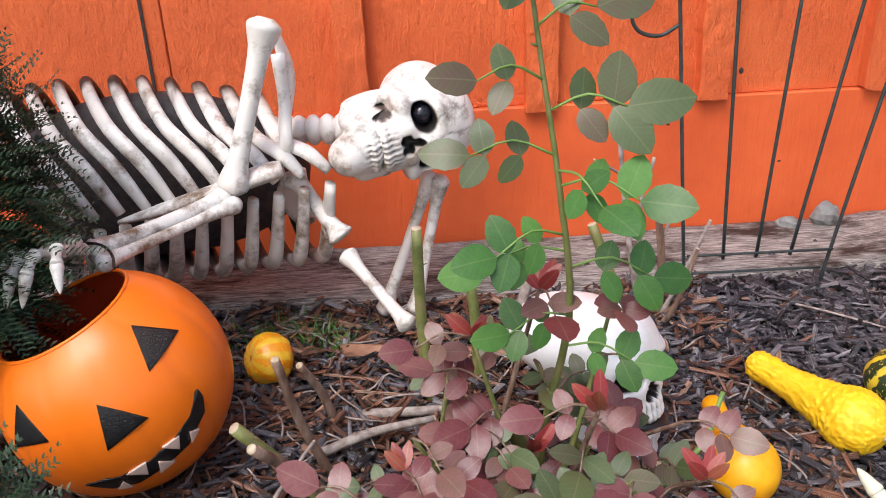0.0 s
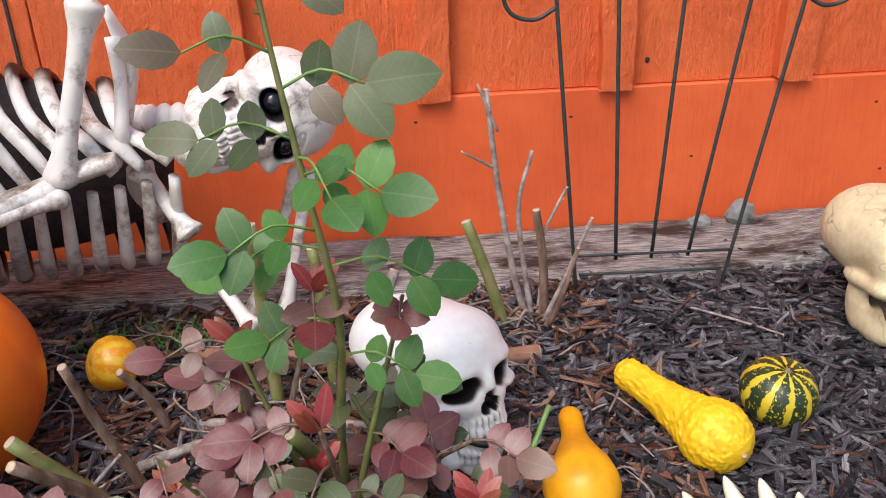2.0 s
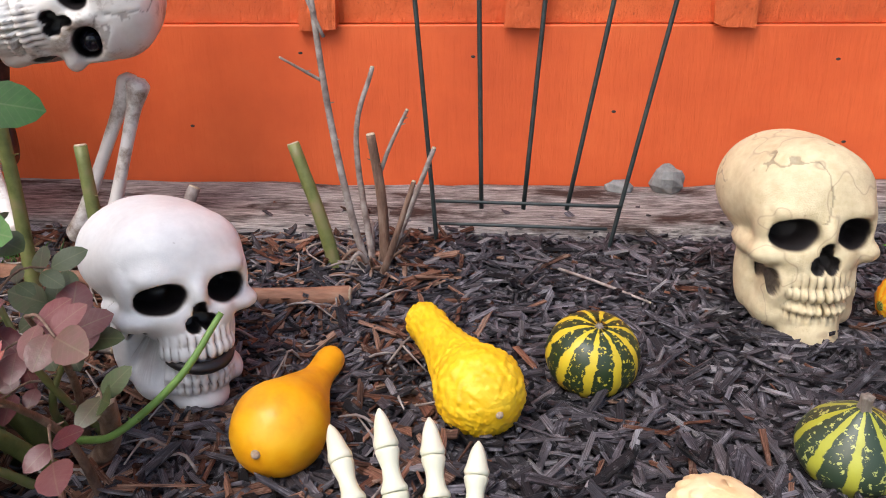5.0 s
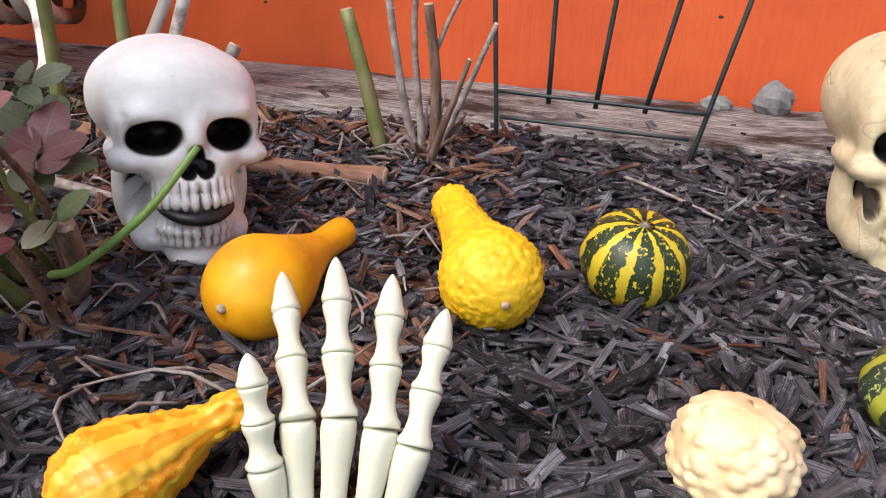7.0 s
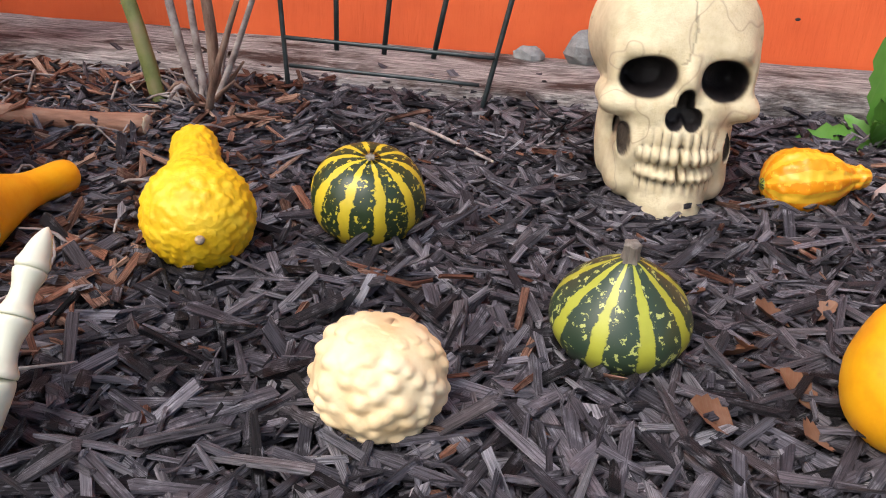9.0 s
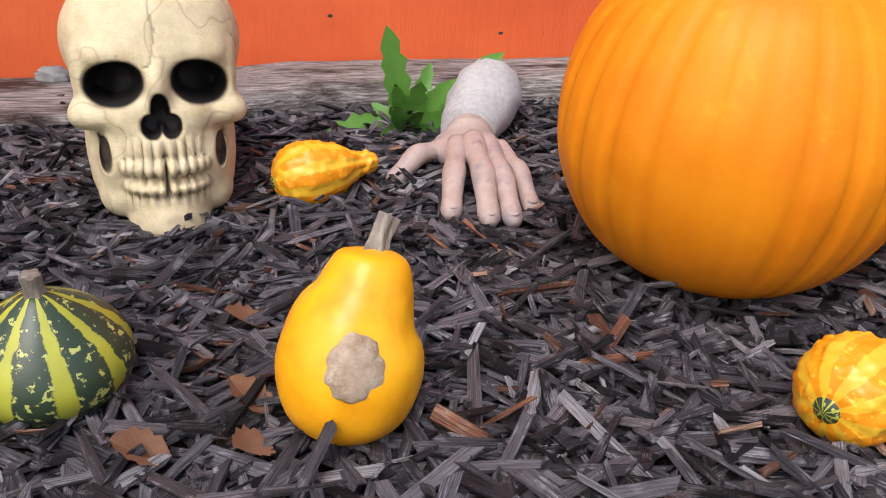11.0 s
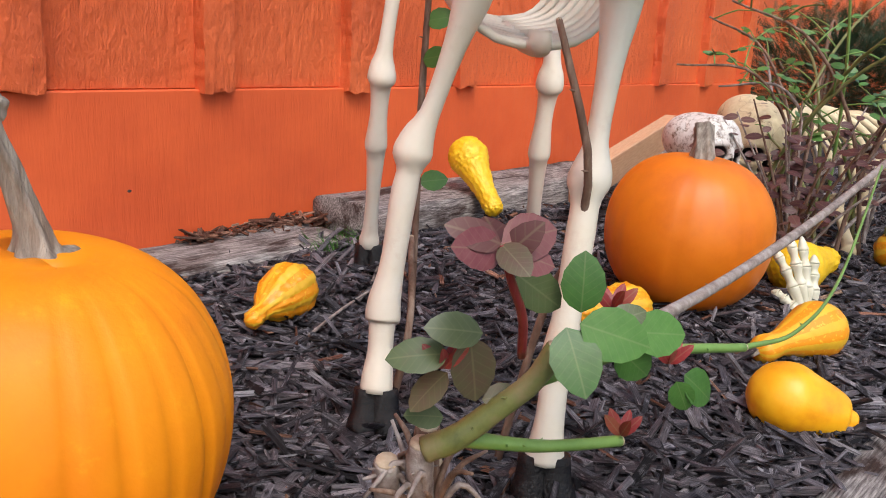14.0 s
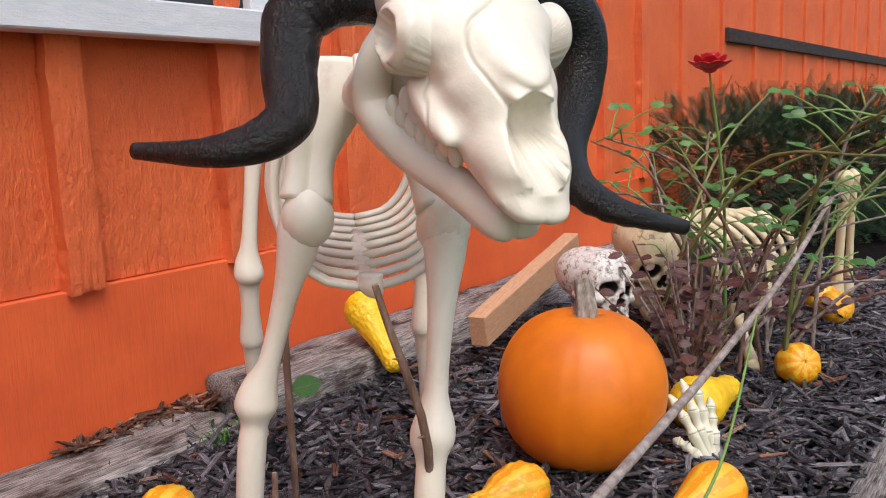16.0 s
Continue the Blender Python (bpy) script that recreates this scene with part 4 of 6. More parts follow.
Build().ball((0.55, 0.665, 0.0), (0.04, 0.016, 0.04), 16, 12).make("palm", BONE_GLOW, hand)
hand = thing("skeleton_hand", "pale green-white plastic skeleton hand rising from mulch", "hand decoration", group="plastic skeleton hands")
tips = [(2.985, 0.885, 0.085), (3.0, 0.9, 0.17), (3.015, 0.88, 0.2), (3.035, 0.86, 0.195), (3.05, 0.835, 0.16)]
roots = [(2.99, 0.845, 0.065), (3.0, 0.85, 0.1), (3.01, 0.84, 0.105), (3.02, 0.83, 0.1), (3.03, 0.82, 0.095)]
hand_bones(None, (3.01, 0.81, 0.03), tips, roots, 0.011, 0, 0.004, hand, BONE_GLOW)

# rubber hand reaching out from the wall
b = Build()
for tip, root, r in (((1.347, 1.372, 0.022), (1.43, 1.43, 0.05), 0.014), ((1.397, 1.238, 0.024), (1.435, 1.37, 0.062), 0.014), ((1.438, 1.21, 0.024), (1.458, 1.36, 0.068), 0.0145), ((1.466, 1.206, 0.024), (1.48, 1.362, 0.064), 0.0135), ((1.502, 1.242, 0.024), (1.502, 1.37, 0.056), 0.012)):
    a, c = np.array(root), np.array(tip)
    mid = a + (c - a) * 0.5 + np.array((0, 0, 0.016))
    b.tube([(*(a + (a - c) * 0.2), r), (*a, r * 1.2), (*(a + (mid - a) * 0.5), r * 0.95), (*mid, r * 1.08), (*(mid + (c - mid) * 0.5), r * 0.92), (*(c * 0.85 + mid * 0.15), r * 0.95), (*c, r * 0.45)], 22, 14)
    dn = (c - mid) / np.linalg.norm(c - mid)
    b.ball(c - dn * 0.011 + np.array((0, 0, 0.0085)), (0.0075, 0.0105, 0.003), 10, 8, 1)
b.ball((1.466, 1.42, 0.05), (0.05, 0.07, 0.028), 20, 14)
b.tube([(1.47, 1.44, 0.055, 0.036), (1.49, 1.5, 0.06, 0.032), (1.51, 1.55, 0.062, 0.036)], 8, 16)
b.tube([(1.478, 1.475, 0.058, 0.04), (1.5, 1.52, 0.07, 0.047), (1.53, 1.57, 0.085, 0.055), (1.555, 1.63, 0.085, 0.05), (1.575, 1.68, 0.07, 0.035)], 20, 26, 2, lambda u, a: 1 + 0.12 * noise.noise((u * 6, math.cos(a) * 3, math.sin(a) * 3)))
tagged(b.make("severed_hand", [FLESH, NAIL, GAUZE]), "grey-pink rubber hand with a gauze cuff on mulch", "hand decoration")


# ---- skeleton lying against the wall ----
b = Build()
RIBS = 11
for i in range(RIBS):
    f = i / (RIBS - 1)
    x0 = -1.0 + 0.56 * f
    top = 0.53 + 0.05 * math.sin(math.pi * min(1, 0.15 + f * 0.8))
    slant = 0.2 - 0.05 * f
    fx, fz = x0 + slant, 0.345 + 0.08 * f
    v0 = len(b.v)
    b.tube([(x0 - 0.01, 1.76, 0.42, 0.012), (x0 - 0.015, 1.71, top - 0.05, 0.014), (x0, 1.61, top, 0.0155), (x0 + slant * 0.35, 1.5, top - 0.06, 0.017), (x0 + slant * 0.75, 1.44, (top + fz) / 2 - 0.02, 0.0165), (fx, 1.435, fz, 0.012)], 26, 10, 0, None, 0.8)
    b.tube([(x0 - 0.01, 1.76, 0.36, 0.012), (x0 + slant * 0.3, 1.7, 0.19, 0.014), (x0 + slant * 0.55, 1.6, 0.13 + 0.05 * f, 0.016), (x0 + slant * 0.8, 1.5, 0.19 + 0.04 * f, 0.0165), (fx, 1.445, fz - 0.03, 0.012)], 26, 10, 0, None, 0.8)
    # ribs turn darker brown from y 1.52 back to the wall, plus random blotches
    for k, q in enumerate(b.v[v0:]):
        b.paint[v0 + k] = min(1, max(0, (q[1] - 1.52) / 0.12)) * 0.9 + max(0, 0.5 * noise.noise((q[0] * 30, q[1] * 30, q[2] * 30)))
for i in range(18):
    b.ball((-1.02 + 0.64 * i / 17, 1.76 - 0.14 * (i / 17) ** 3, 0.39 + 0.07 * i / 17), (0.02, 0.026, 0.03), 10, 8, 0)
# dark ball added inside the ribs, standing in for the cage's dark interior
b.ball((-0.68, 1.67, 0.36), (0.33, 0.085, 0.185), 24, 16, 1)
b.tube([(-0.7, 1.42, 0.35, 0.008), (-0.6, 1.415, 0.375, 0.026), (-0.5, 1.41, 0.405, 0.03), (-0.42, 1.415, 0.43, 0.036), (-0.375, 1.42, 0.44, 0.03)], 18, 14, 0, None, 0.5)
# shoulder blades and collar bones
b.tube([(-0.372, 1.5, 0.69, 0.012), (-0.36, 1.53, 0.6, 0.03), (-0.372, 1.52, 0.52, 0.026), (-0.385, 1.48, 0.44, 0.016)], 14, 12, 0, None, 0.5)
b.tube([(-0.372, 1.5, 0.4, 0.02), (-0.38, 1.56, 0.33, 0.035), (-0.36, 1.58, 0.26, 0.02)], 12, 12, 0, None, 0.4)
b.tube([(-0.375, 1.46, 0.45, 0.016), (-0.365, 1.44, 0.49, 0.013), (-0.365, 1.48, 0.56, 0.012), (-0.37, 1.5, 0.64, 0.014)], 12, 9)


def limb(b, a, c, r, mi=0, swell=1.5):
    a, c = np.array(a, float), np.array(c, float)
    prof = ((-0.01, 0.7), (0.03, 1.5), (0.09, 1.35), (0.2, 0.95), (0.5, 0.82), (0.8, 0.95), (0.91, 1.3), (0.97, swell), (1.01, 0.8))
    return b.tube([(*(a + (c - a) * u), r * v_) for u, v_ in prof], 26, 12, mi)


limb(b, (-0.373, 1.42, 0.715), (-0.468, 1.38, 0.412), 0.021, 0, 1.4)
limb(b, (-0.475, 1.375, 0.405), (-0.675, 1.19, 0.385), 0.015)
limb(b, (-0.455, 1.365, 0.395), (-0.66, 1.175, 0.37), 0.012)
limb(b, (-0.37, 1.5, 0.4), (-0.278, 1.45, 0.275), 0.019)
limb(b, (-0.272, 1.43, 0.25), (-0.153, 1.29, 0.15), 0.014)
limb(b, (-0.085, 1.62, 0.345), (-0.21, 1.55, 0.045), 0.014)
limb(b, (-0.065, 1.61, 0.34), (-0.14, 1.54, 0.045), 0.014)
tips = [(-0.665, 1.03, 0.39), (-0.72, 1.02, 0.375), (-0.75, 1.03, 0.37), (-0.785, 1.05, 0.37)]
roots = [(-0.68, 1.1, 0.43), (-0.7, 1.095, 0.43), (-0.72, 1.1, 0.425), (-0.735, 1.115, 0.42)]
hand_bones(b, (-0.675, 1.18, 0.395), tips, roots, 0.011, 0, 0.03)
b.ball((-0.69, 1.13, 0.425), (0.03, 0.04, 0.014), 14, 10)
for i in range(5):
    q = np.array((-0.385, 1.6, 0.462)) + np.array((0.03, -0.012, 0.003)) * i
    b.ball(q, (0.02, 0.03, 0.032), 12, 10)
# the skull, lying on its side, face to the room
me = SKULL_AGED
tq = Matrix.Translation((-0.155, 1.575, 0.47)) @ pose(0, 0, 0, 0, 84, 0) @ pose(0, 0, 0, -14, 0, 8) @ Matrix.Diagonal((0.215, 0.215, 0.215, 1))
b.v, vo = b.v, len(b.v)
b.v.extend(tuple(tq @ q.co) for q in me.vertices)
for poly in me.polygons:
    b.f.append(tuple(i + vo for i in poly.vertices))
    b.m.append(0)
for i, a in enumerate(me.attributes["paint"].data):
    b.paint[vo + i] = a.value
for ex in (-0.2, 0.2):
    b.ball(tq @ V(ex, -0.36, 0.175), (0.021, 0.021, 0.021), 14, 10, 2)
tagged(b.make("skeleton_figure", [BONE_AGED, HOLLOW_DARK, EYE_GLASS]), "white plastic skeleton lying on its side against the wall", "skeleton")

# ---- pumpkin pail under the skeleton's hand ----
PX, PY, PR = -0.64, 1.105, 0.185
pail_at = pose(PX, PY, 0.188, 5, -22, 0)
pail = thing("pumpkin_pail", "orange plastic candy pail with a carved face", "pail", pail_at)
shell = []
for i in range(30):
    a = math.pi * (1 - 0.795 * i / 29)
    shell.append((0, 0, PR * math.cos(a), max(0.004, PR * math.sin(a))))


def turned(profile, seg, groove):
    """A surface of revolution with soft pumpkin grooves."""
    b = Build()
    for k, (_, _, z, r) in enumerate(profile):
        for j in range(seg):
            a = 2 * math.pi * j / seg
            f = 1 - groove * (1 - abs(math.sin(6 * a + 0.4))) ** 5 * math.sin(math.pi * k / len(profile)) ** 0.5
            b.v.append((r * f * math.cos(a), r * f * math.sin(a), z))
    for k in range(len(profile) - 1):
        for j in range(seg):
            b.f.append((k * seg + j, k * seg + (j + 1) % seg, (k + 1) * seg + (j + 1) % seg, (k + 1) * seg + j))
            b.m.append(0)
    return b


turned(shell, 128, 0.022).make("shell", PAIL, pail)
rz, rr = shell[-1][2], shell[-1][3]
Build().tube([((rr - 0.001) * math.cos(a), (rr - 0.001) * math.sin(a), rz, 0.0032) for a in [2 * math.pi * i / 24 for i in range(25)]], 96, 8).make("rim", PAIL, pail, "rolled orange rim")
turned([(0, 0, z * 0.985, max(0.003, r - 0.006)) for _, _, z, r in shell], 96, 0.0).make("lining", PAIL_SHADED, pail, "inside of the pail, dark red with its shade coloured in")
# the face looks out to the front, a little to one side and up
FACE_N = (pail_at.to_3x3().inverted() @ V(0.326, -0.805, 0.493)).normalized()
FACE_R = pail_at.to_3x3().inverted() @ V(0.927, 0.375, 0)
FACE_R = (FACE_R - FACE_N * FACE_R.dot(FACE_N)).normalized()
FACE_U = FACE_N.cross(FACE_R)


def patch(outline, name, material, lift, label=""):
    """A raised painted shape that follows the pail's curve; outline in thousandths of the pail's radius across and up the face."""
    n = len(outline)
    cu, cw = sum(p[0] for p in outline) / n, sum(p[1] for p in outline) / n
    dense = []
    for i in range(n):
        p, q = outline[i], outline[(i + 1) % n]
        dense += [(p[0] + (q[0] - p[0]) * k / 6, p[1] + (q[1] - p[1]) * k / 6) for k in range(6)]
    b, nn, rings = Build(), len(dense), 6
    for r in range(rings + 2):
        f = min(1.0, r / rings)
        for p in dense:
            u, w = (cu + (p[0] - cu) * f) / 1000, (cw + (p[1] - cw) * f) / 1000
            d = FACE_R * u + FACE_U * w + FACE_N * math.sqrt(max(0.02, 1 - u * u - w * w))
            b.v.append((d * (PR + (lift if r <= rings else -0.004)))[:])
    for r in range(rings + 1):
        for i in range(nn):
            b.f.append((r * nn + i, r * nn + (i + 1) % nn, (r + 1) * nn + (i + 1) % nn, (r + 1) * nn + i))
            b.m.append(0)
    return b.make(name, material, pail, label)


patch([(181, 409), (534, 285), (400, 150), (233, 10)], "eye", BLACK_GLOSS, 0.0015, "black triangle eye")
patch([(-767, 20), (-596, -326), (-870, -311)], "eye", BLACK_GLOSS, 0.0015, "black triangle eye")
patch([(-197, -135), (150, -342), (-197, -513)], "nose", BLACK_GLOSS, 0.0015, "black triangle nose")
GRIN_LOW = [(606, -300), (596, -430), (415, -663), (181, -793), (-26, -860), (-233, -845), (-425, -756)]
GRIN_TOP = [(575, -230), (554, -259), (466, -430), (295, -585), (104, -689), (-155, -756), (-415, -746)]
for i in range(6):
    patch([GRIN_LOW[i], GRIN_LOW[i + 1], GRIN_TOP[i + 1], GRIN_TOP[i]], "mouth", BLACK_GLOSS, 0.0015)
for tri in ([(-109, -746), (57, -689), (57, -798)], [(-192, -860), (-78, -875), (-140, -798)], [(150, -715), (285, -762), (150, -829)], [(202, -611), (347, -554), (332, -668)], [(435, -554), (523, -554), (440, -653)]):
    patch(tri, "tooth", TOOTH, 0.003, "pink painted tooth")
hz, hr = rz, rr
Build().tube([(hr * math.cos(a), hr * math.sin(a) * 1.02, hz + 0.03 + 0.03 * math.sin(a), 0.0025) for a in [math.pi * (0.02 + 0.96 * i / 12) for i in range(13)]], 30, 8).make("handle", BLACK_GLOSS, pail, "thin black wire handle")

# ---- wire trellis ----
tr = thing("wire_trellis", "dark green metal fan trellis pushed into the bed", "trellis")
FAN = [((0.49, 1.575, -0.02), (0.435, 1.605, 0.69)), ((0.569, 1.575, 0.112), (0.558, 1.605, 0.69)), ((0.646, 1.575, 0.112), (0.69, 1.605, 0.69)), ((0.725, 1.575, 0.112), (0.826, 1.605, 0.69)), ((0.795, 1.575, -0.02), (0.935, 1.605, 0.69))]
for a, c in FAN:
    d = tuple(c[i] + (c[i] - a[i]) * 1.0 for i in range(3))
    Build().tube([(*a, 0.0042), (*c, 0.0042), (*d, 0.0042)], 12, 8).make("rod", WIRE, tr)
for (x0, z0), (x1, z1) in (((0.49, 0.082), (0.8, 0.077)), ((0.484, 0.126), (0.822, 0.121))):
    Build().tube([(x0, 1.573, z0, 0.0034), ((x0 + x1) / 2, 1.573, (z0 + z1) / 2, 0.0034), (x1, 1.573, z1, 0.0034)], 6, 8).make("cross_rod", WIRE, tr)
for s, x0 in ((-1, 0.437), (1, 0.925)):
    Build().tube([(x0, 1.603, 0.638, 0.0042), (x0 + s * 0.04, 1.602, 0.618, 0.0042), (x0 + s * 0.085, 1.602, 0.63, 0.0042), (x0 + s * 0.1, 1.602, 0.67, 0.0042), (x0 + s * 0.06, 1.602, 0.71, 0.0042), (x0 + s * 0.02, 1.602, 0.7, 0.0042)], 26, 8).make("scroll", WIRE, tr)


# ---- the ram skeleton ----
def leg(b, pts, hoof):
    """pts: x, y, z, radius from the hip down to the hoof's top."""
    pts = [(q[0], q[1], q[2], q[3] * (0.58 if i < 5 else 0.75)) for i, q in enumerate(pts)]
    b.tube(pts, 44, 14)
    hx, hy, hz = hoof
    tx, ty, tz, tr_ = pts[-1]
    dx, dy = hx - tx, hy - ty
    for s in (-1, 1):
        ox, oy = s * 0.0115 * 0.6, -s * 0.0115 * 0.8
        b.tube([(tx + ox, ty + oy, tz + 0.004, 0.018), (tx + dx * 0.4 + ox, ty + dy * 0.4 + oy, tz - (tz - hz) * 0.5, 0.021), (hx + ox * 1.3, hy + oy * 1.3, hz + 0.003, 0.024), (hx + ox * 1.3, hy + oy * 1.3, hz, 0.016)], 10, 14, 1)


b = Build()
leg(b, [(2.155, 0.99, 0.645, 0.02), (2.15, 0.995, 0.61, 0.042), (2.147, 1.0, 0.58, 0.04), (2.14, 1.015, 0.53, 0.026), (2.13, 1.04, 0.45, 0.022), (2.124, 1.055, 0.415, 0.029), (2.12, 1.06, 0.392, 0.034), (2.118, 1.062, 0.372, 0.022), (2.114, 1.066, 0.34, 0.023), (2.108, 1.075, 0.25, 0.022), (2.103, 1.083, 0.195, 0.03), (2.102, 1.083, 0.172, 0.031), (2.1, 1.082, 0.166, 0.024), (2.096, 1.08, 0.13, 0.023), (2.09, 1.077, 0.1, 0.028), (2.086, 1.075, 0.078, 0.03)], (2.075, 1.063, 0.028))
leg(b, [(2.215, 0.84, 0.635, 0.02), (2.21, 0.838, 0.6, 0.042), (2.205, 0.836, 0.57, 0.038), (2.19, 0.832, 0.52, 0.026), (2.17, 0.828, 0.44, 0.022), (2.16, 0.825, 0.405, 0.03), (2.152, 0.823, 0.388, 0.032), (2.148, 0.822, 0.368, 0.022), (2.14, 0.82, 0.33, 0.022), (2.126, 0.818, 0.25, 0.021), (2.115, 0.816, 0.2, 0.028), (2.11, 0.815, 0.182, 0.029), (2.108, 0.815, 0.174, 0.022), (2.1, 0.812, 0.13, 0.022), (2.094, 0.81, 0.1, 0.027), (2.094, 0.811, 0.084, 0.031)], (2.085, 0.803, 0.034))
leg(b, [(2.5, 1.43, 0.72, 0.02), (2.485, 1.44, 0.69, 0.034), (2.475, 1.45, 0.64, 0.024), (2.468, 1.465, 0.52, 0.024), (2.468, 1.472, 0.48, 0.04), (2.468, 1.473, 0.455, 0.036), (2.47, 1.477, 0.44, 0.026), (2.475, 1.485, 0.39, 0.022), (2.485, 1.5, 0.33, 0.029), (2.49, 1.505, 0.31, 0.024), (2.505, 1.525, 0.22, 0.018), (2.52, 1.545, 0.15, 0.021), (2.525, 1.552, 0.125, 0.028), (2.528, 1.555, 0.11, 0.026)], (2.53, 1.55, 0.052))
leg(b, [(2.7, 1.27, 0.7, 0.02), (2.7, 1.27, 0.66, 0.034), (2.702, 1.265, 0.6, 0.026), (2.71, 1.262, 0.51, 0.028), (2.715, 1.265, 0.48, 0.042), (2.717, 1.268, 0.455, 0.036), (2.72, 1.272, 0.44, 0.026), (2.722, 1.278, 0.39, 0.022), (2.73, 1.288, 0.325, 0.03), (2.735, 1.292, 0.305, 0.024), (2.76, 1.31, 0.22, 0.019), (2.785, 1.328, 0.15, 0.022), (2.79, 1.332, 0.13, 0.028), (2.795, 1.335, 0.112, 0.026)], (2.795, 1.33, 0.052))
S0, S1 = np.array((2.18, 0.92, 0.745)), np.array((2.66, 1.4, 0.76))
ba = (S1 - S0) / np.linalg.norm(S1 - S0)
bs = np.array((ba[1], -ba[0], 0.0))
bs /= np.linalg.norm(bs)
for i in range(18):
    c = S0 + (S1 - S0) * (i / 17)
    b.ball(c, (0.02, 0.02, 0.022), 10, 8)
    b.tube([(*c, 0.009), (*(c + np.array((0, 0, 0.045)) + ba * 0.012), 0.006)], 3, 8)
for i in range(9):
    f = i / 8
    c = S0 + (S1 - S0) * (0.04 + 0.56 * f)
    wd, hg = 0.085 + 0.03 * math.sin(math.pi * (0.2 + 0.7 * f)), 0.215 - 0.03 * f
    for s in (1, -1):
        pts = []
        for k in range(9):
            a = math.pi * k / 8
            q = c + bs * (s * wd * math.sin(a) ** 0.8) + np.array((0, 0, -hg * (1 - math.cos(a)) / 2)) + ba * (0.05 * math.sin(a * 0.5) - 0.045 * (k / 8) ** 2)
            pts.append((*q, 0.0085))
        b.tube(pts, 16, 8, 0, None, 0.7)
q0 = S0 + np.array((0, 0, -0.215)) + ba * 0.02
b.tube([(*(q0 - ba * 0.01 + np.array((0, 0, 0.02))), 0.016), (*q0, 0.015), (*(q0 + ba * 0.12), 0.016), (*(q0 + ba * 0.28 + np.array((0, 0, 0.02))), 0.012)], 16, 12, 0, None, 0.6)
# shoulder blades, hips and neck
for s in (1, -1):
    top = S0 + bs * (s * 0.045) + np.array((0, 0, 0.02)) + ba * 0.05
    low = np.array((2.152, 0.985, 0.635)) if s < 0 else np.array((2.213, 0.842, 0.625))
    b.tube([(*(top + np.array((0, 0, 0.025))), 0.05), (*(top * 0.85 + low * 0.15), 0.056), (*(top * 0.6 + low * 0.4), 0.042), (*(top * 0.3 + low * 0.7), 0.027), (*low, 0.03)], 26, 24, 0, lambda u, a: 0.3 + 0.7 * abs(math.cos(a + 0.9)) ** 1.5 + (0.16 if 0.15 < u < 0.8 and 1.2 < a < 1.9 else 0))
    b.ball(low - np.array((0, 0, 0.02)), (0.03, 0.03, 0.034), 16, 12)
    hip = S1 + bs * (s * 0.06) + np.array((0, 0, -0.01)) - ba * 0.03
    b.tube([(*(hip - ba * 0.07 + np.array((0, 0, 0.03))), 0.03), (*hip, 0.04), (*(hip + ba * 0.09 - np.array((0, 0, 0.03))), 0.025)], 12, 12, 0, None, 0.6)
b.tube([(*S0, 0.022), (2.145, 0.86, 0.758, 0.028), (2.125, 0.82, 0.765, 0.03), (2.11, 0.78, 0.77, 0.028)], 16, 14, 0, lambda u, a: 1 + 0.12 * math.sin(u * 38))
# head: muzzle towards the front, cast from a solid
HEAD_SCALE = 0.15


def ram_field(p):
    m = np.stack([np.abs(p[:, 0]), p[:, 1], p[:, 2]], 1)
    s = ell(m, (0, 0.32, 0.16), (0.4, 0.42, 0.36))
    s = join(s, ell(m, (0, -0.08, 0.2), (0.4, 0.4, 0.26)), 0.12)
    s = join(s, ell(m, (0, -0.45, 0.06), (0.3, 0.42, 0.3)), 0.12)
    s = join(s, ell(m, (0, -0.85, -0.06), (0.25, 0.42, 0.23)), 0.1)
    s = join(s, ell(m, (0.05, -1.16, -0.14), (0.14, 0.22, 0.08)), 0.08)
    s = join(s, ell(m, (0.43, -0.1, 0.16), (0.1, 0.21, 0.2)), 0.05)
    s = join(s, ell(m, (0.31, -0.45, -0.08), (0.07, 0.3, 0.07)), 0.1)
    s = join(s, ell(m, (0, -0.5, 0.3), (0.13, 0.3, 0.06)), 0.08)
    s = join(s, ell(m, (0.05, -0.74, 0.24), (0.07, 0.14, 0.035)), 0.04)
    return s


def ram_carve(p):
    m = np.stack([np.abs(p[:, 0]), p[:, 1], p[:, 2]], 1)
    c = ell(m, (0.56, -0.1, 0.16), (0.16, 0.145, 0.135))
    c = np.minimum(c, ell(m, (0, -1.08, 0.14), (0.155, 0.36, 0.2)))
    return np.minimum(c, ell(m, (0.44, -0.6, 0.1), (0.12, 0.24, 0.09)))


p, faces, _mi = cast(ram_field, ram_carve, 260, 200, 1.7, (0, -0.3, 0.0))
p = [np.array(q) * (1 + 0.022 * noise.noise(tuple(q * 4)) + 0.012 * noise.noise(tuple(q * 10)) - 0.02 * max(0, 1 - 14 * abs(noise.noise(tuple(q * 2.3))))) for q in p]
hm = Matrix.Translation((2.105, 0.735, 0.775)) @ pose(0, 0, 0, 0, 0, -24) @ pose(0, 0, 0, 42, 0, 0) @ Matrix.Diagonal((HEAD_SCALE * 1.12, HEAD_SCALE * 0.88, HEAD_SCALE * 1.05, 1))
v0 = len(b.v)
b.add([hm @ V(*q) for q in p], faces, 0)
for i, q in enumerate(p):
    stain = 0.36 * max(0, noise.noise((q[0] * 2, q[1] * 2, q[2] * 2 + 4))) + 0.25 * max(0, 1 - 16 * abs(noise.noise((q[0] * 2.3, q[1] * 2.3, q[2] * 2.3))))
    if stain > 0.02:
        b.paint[v0 + i] = stain
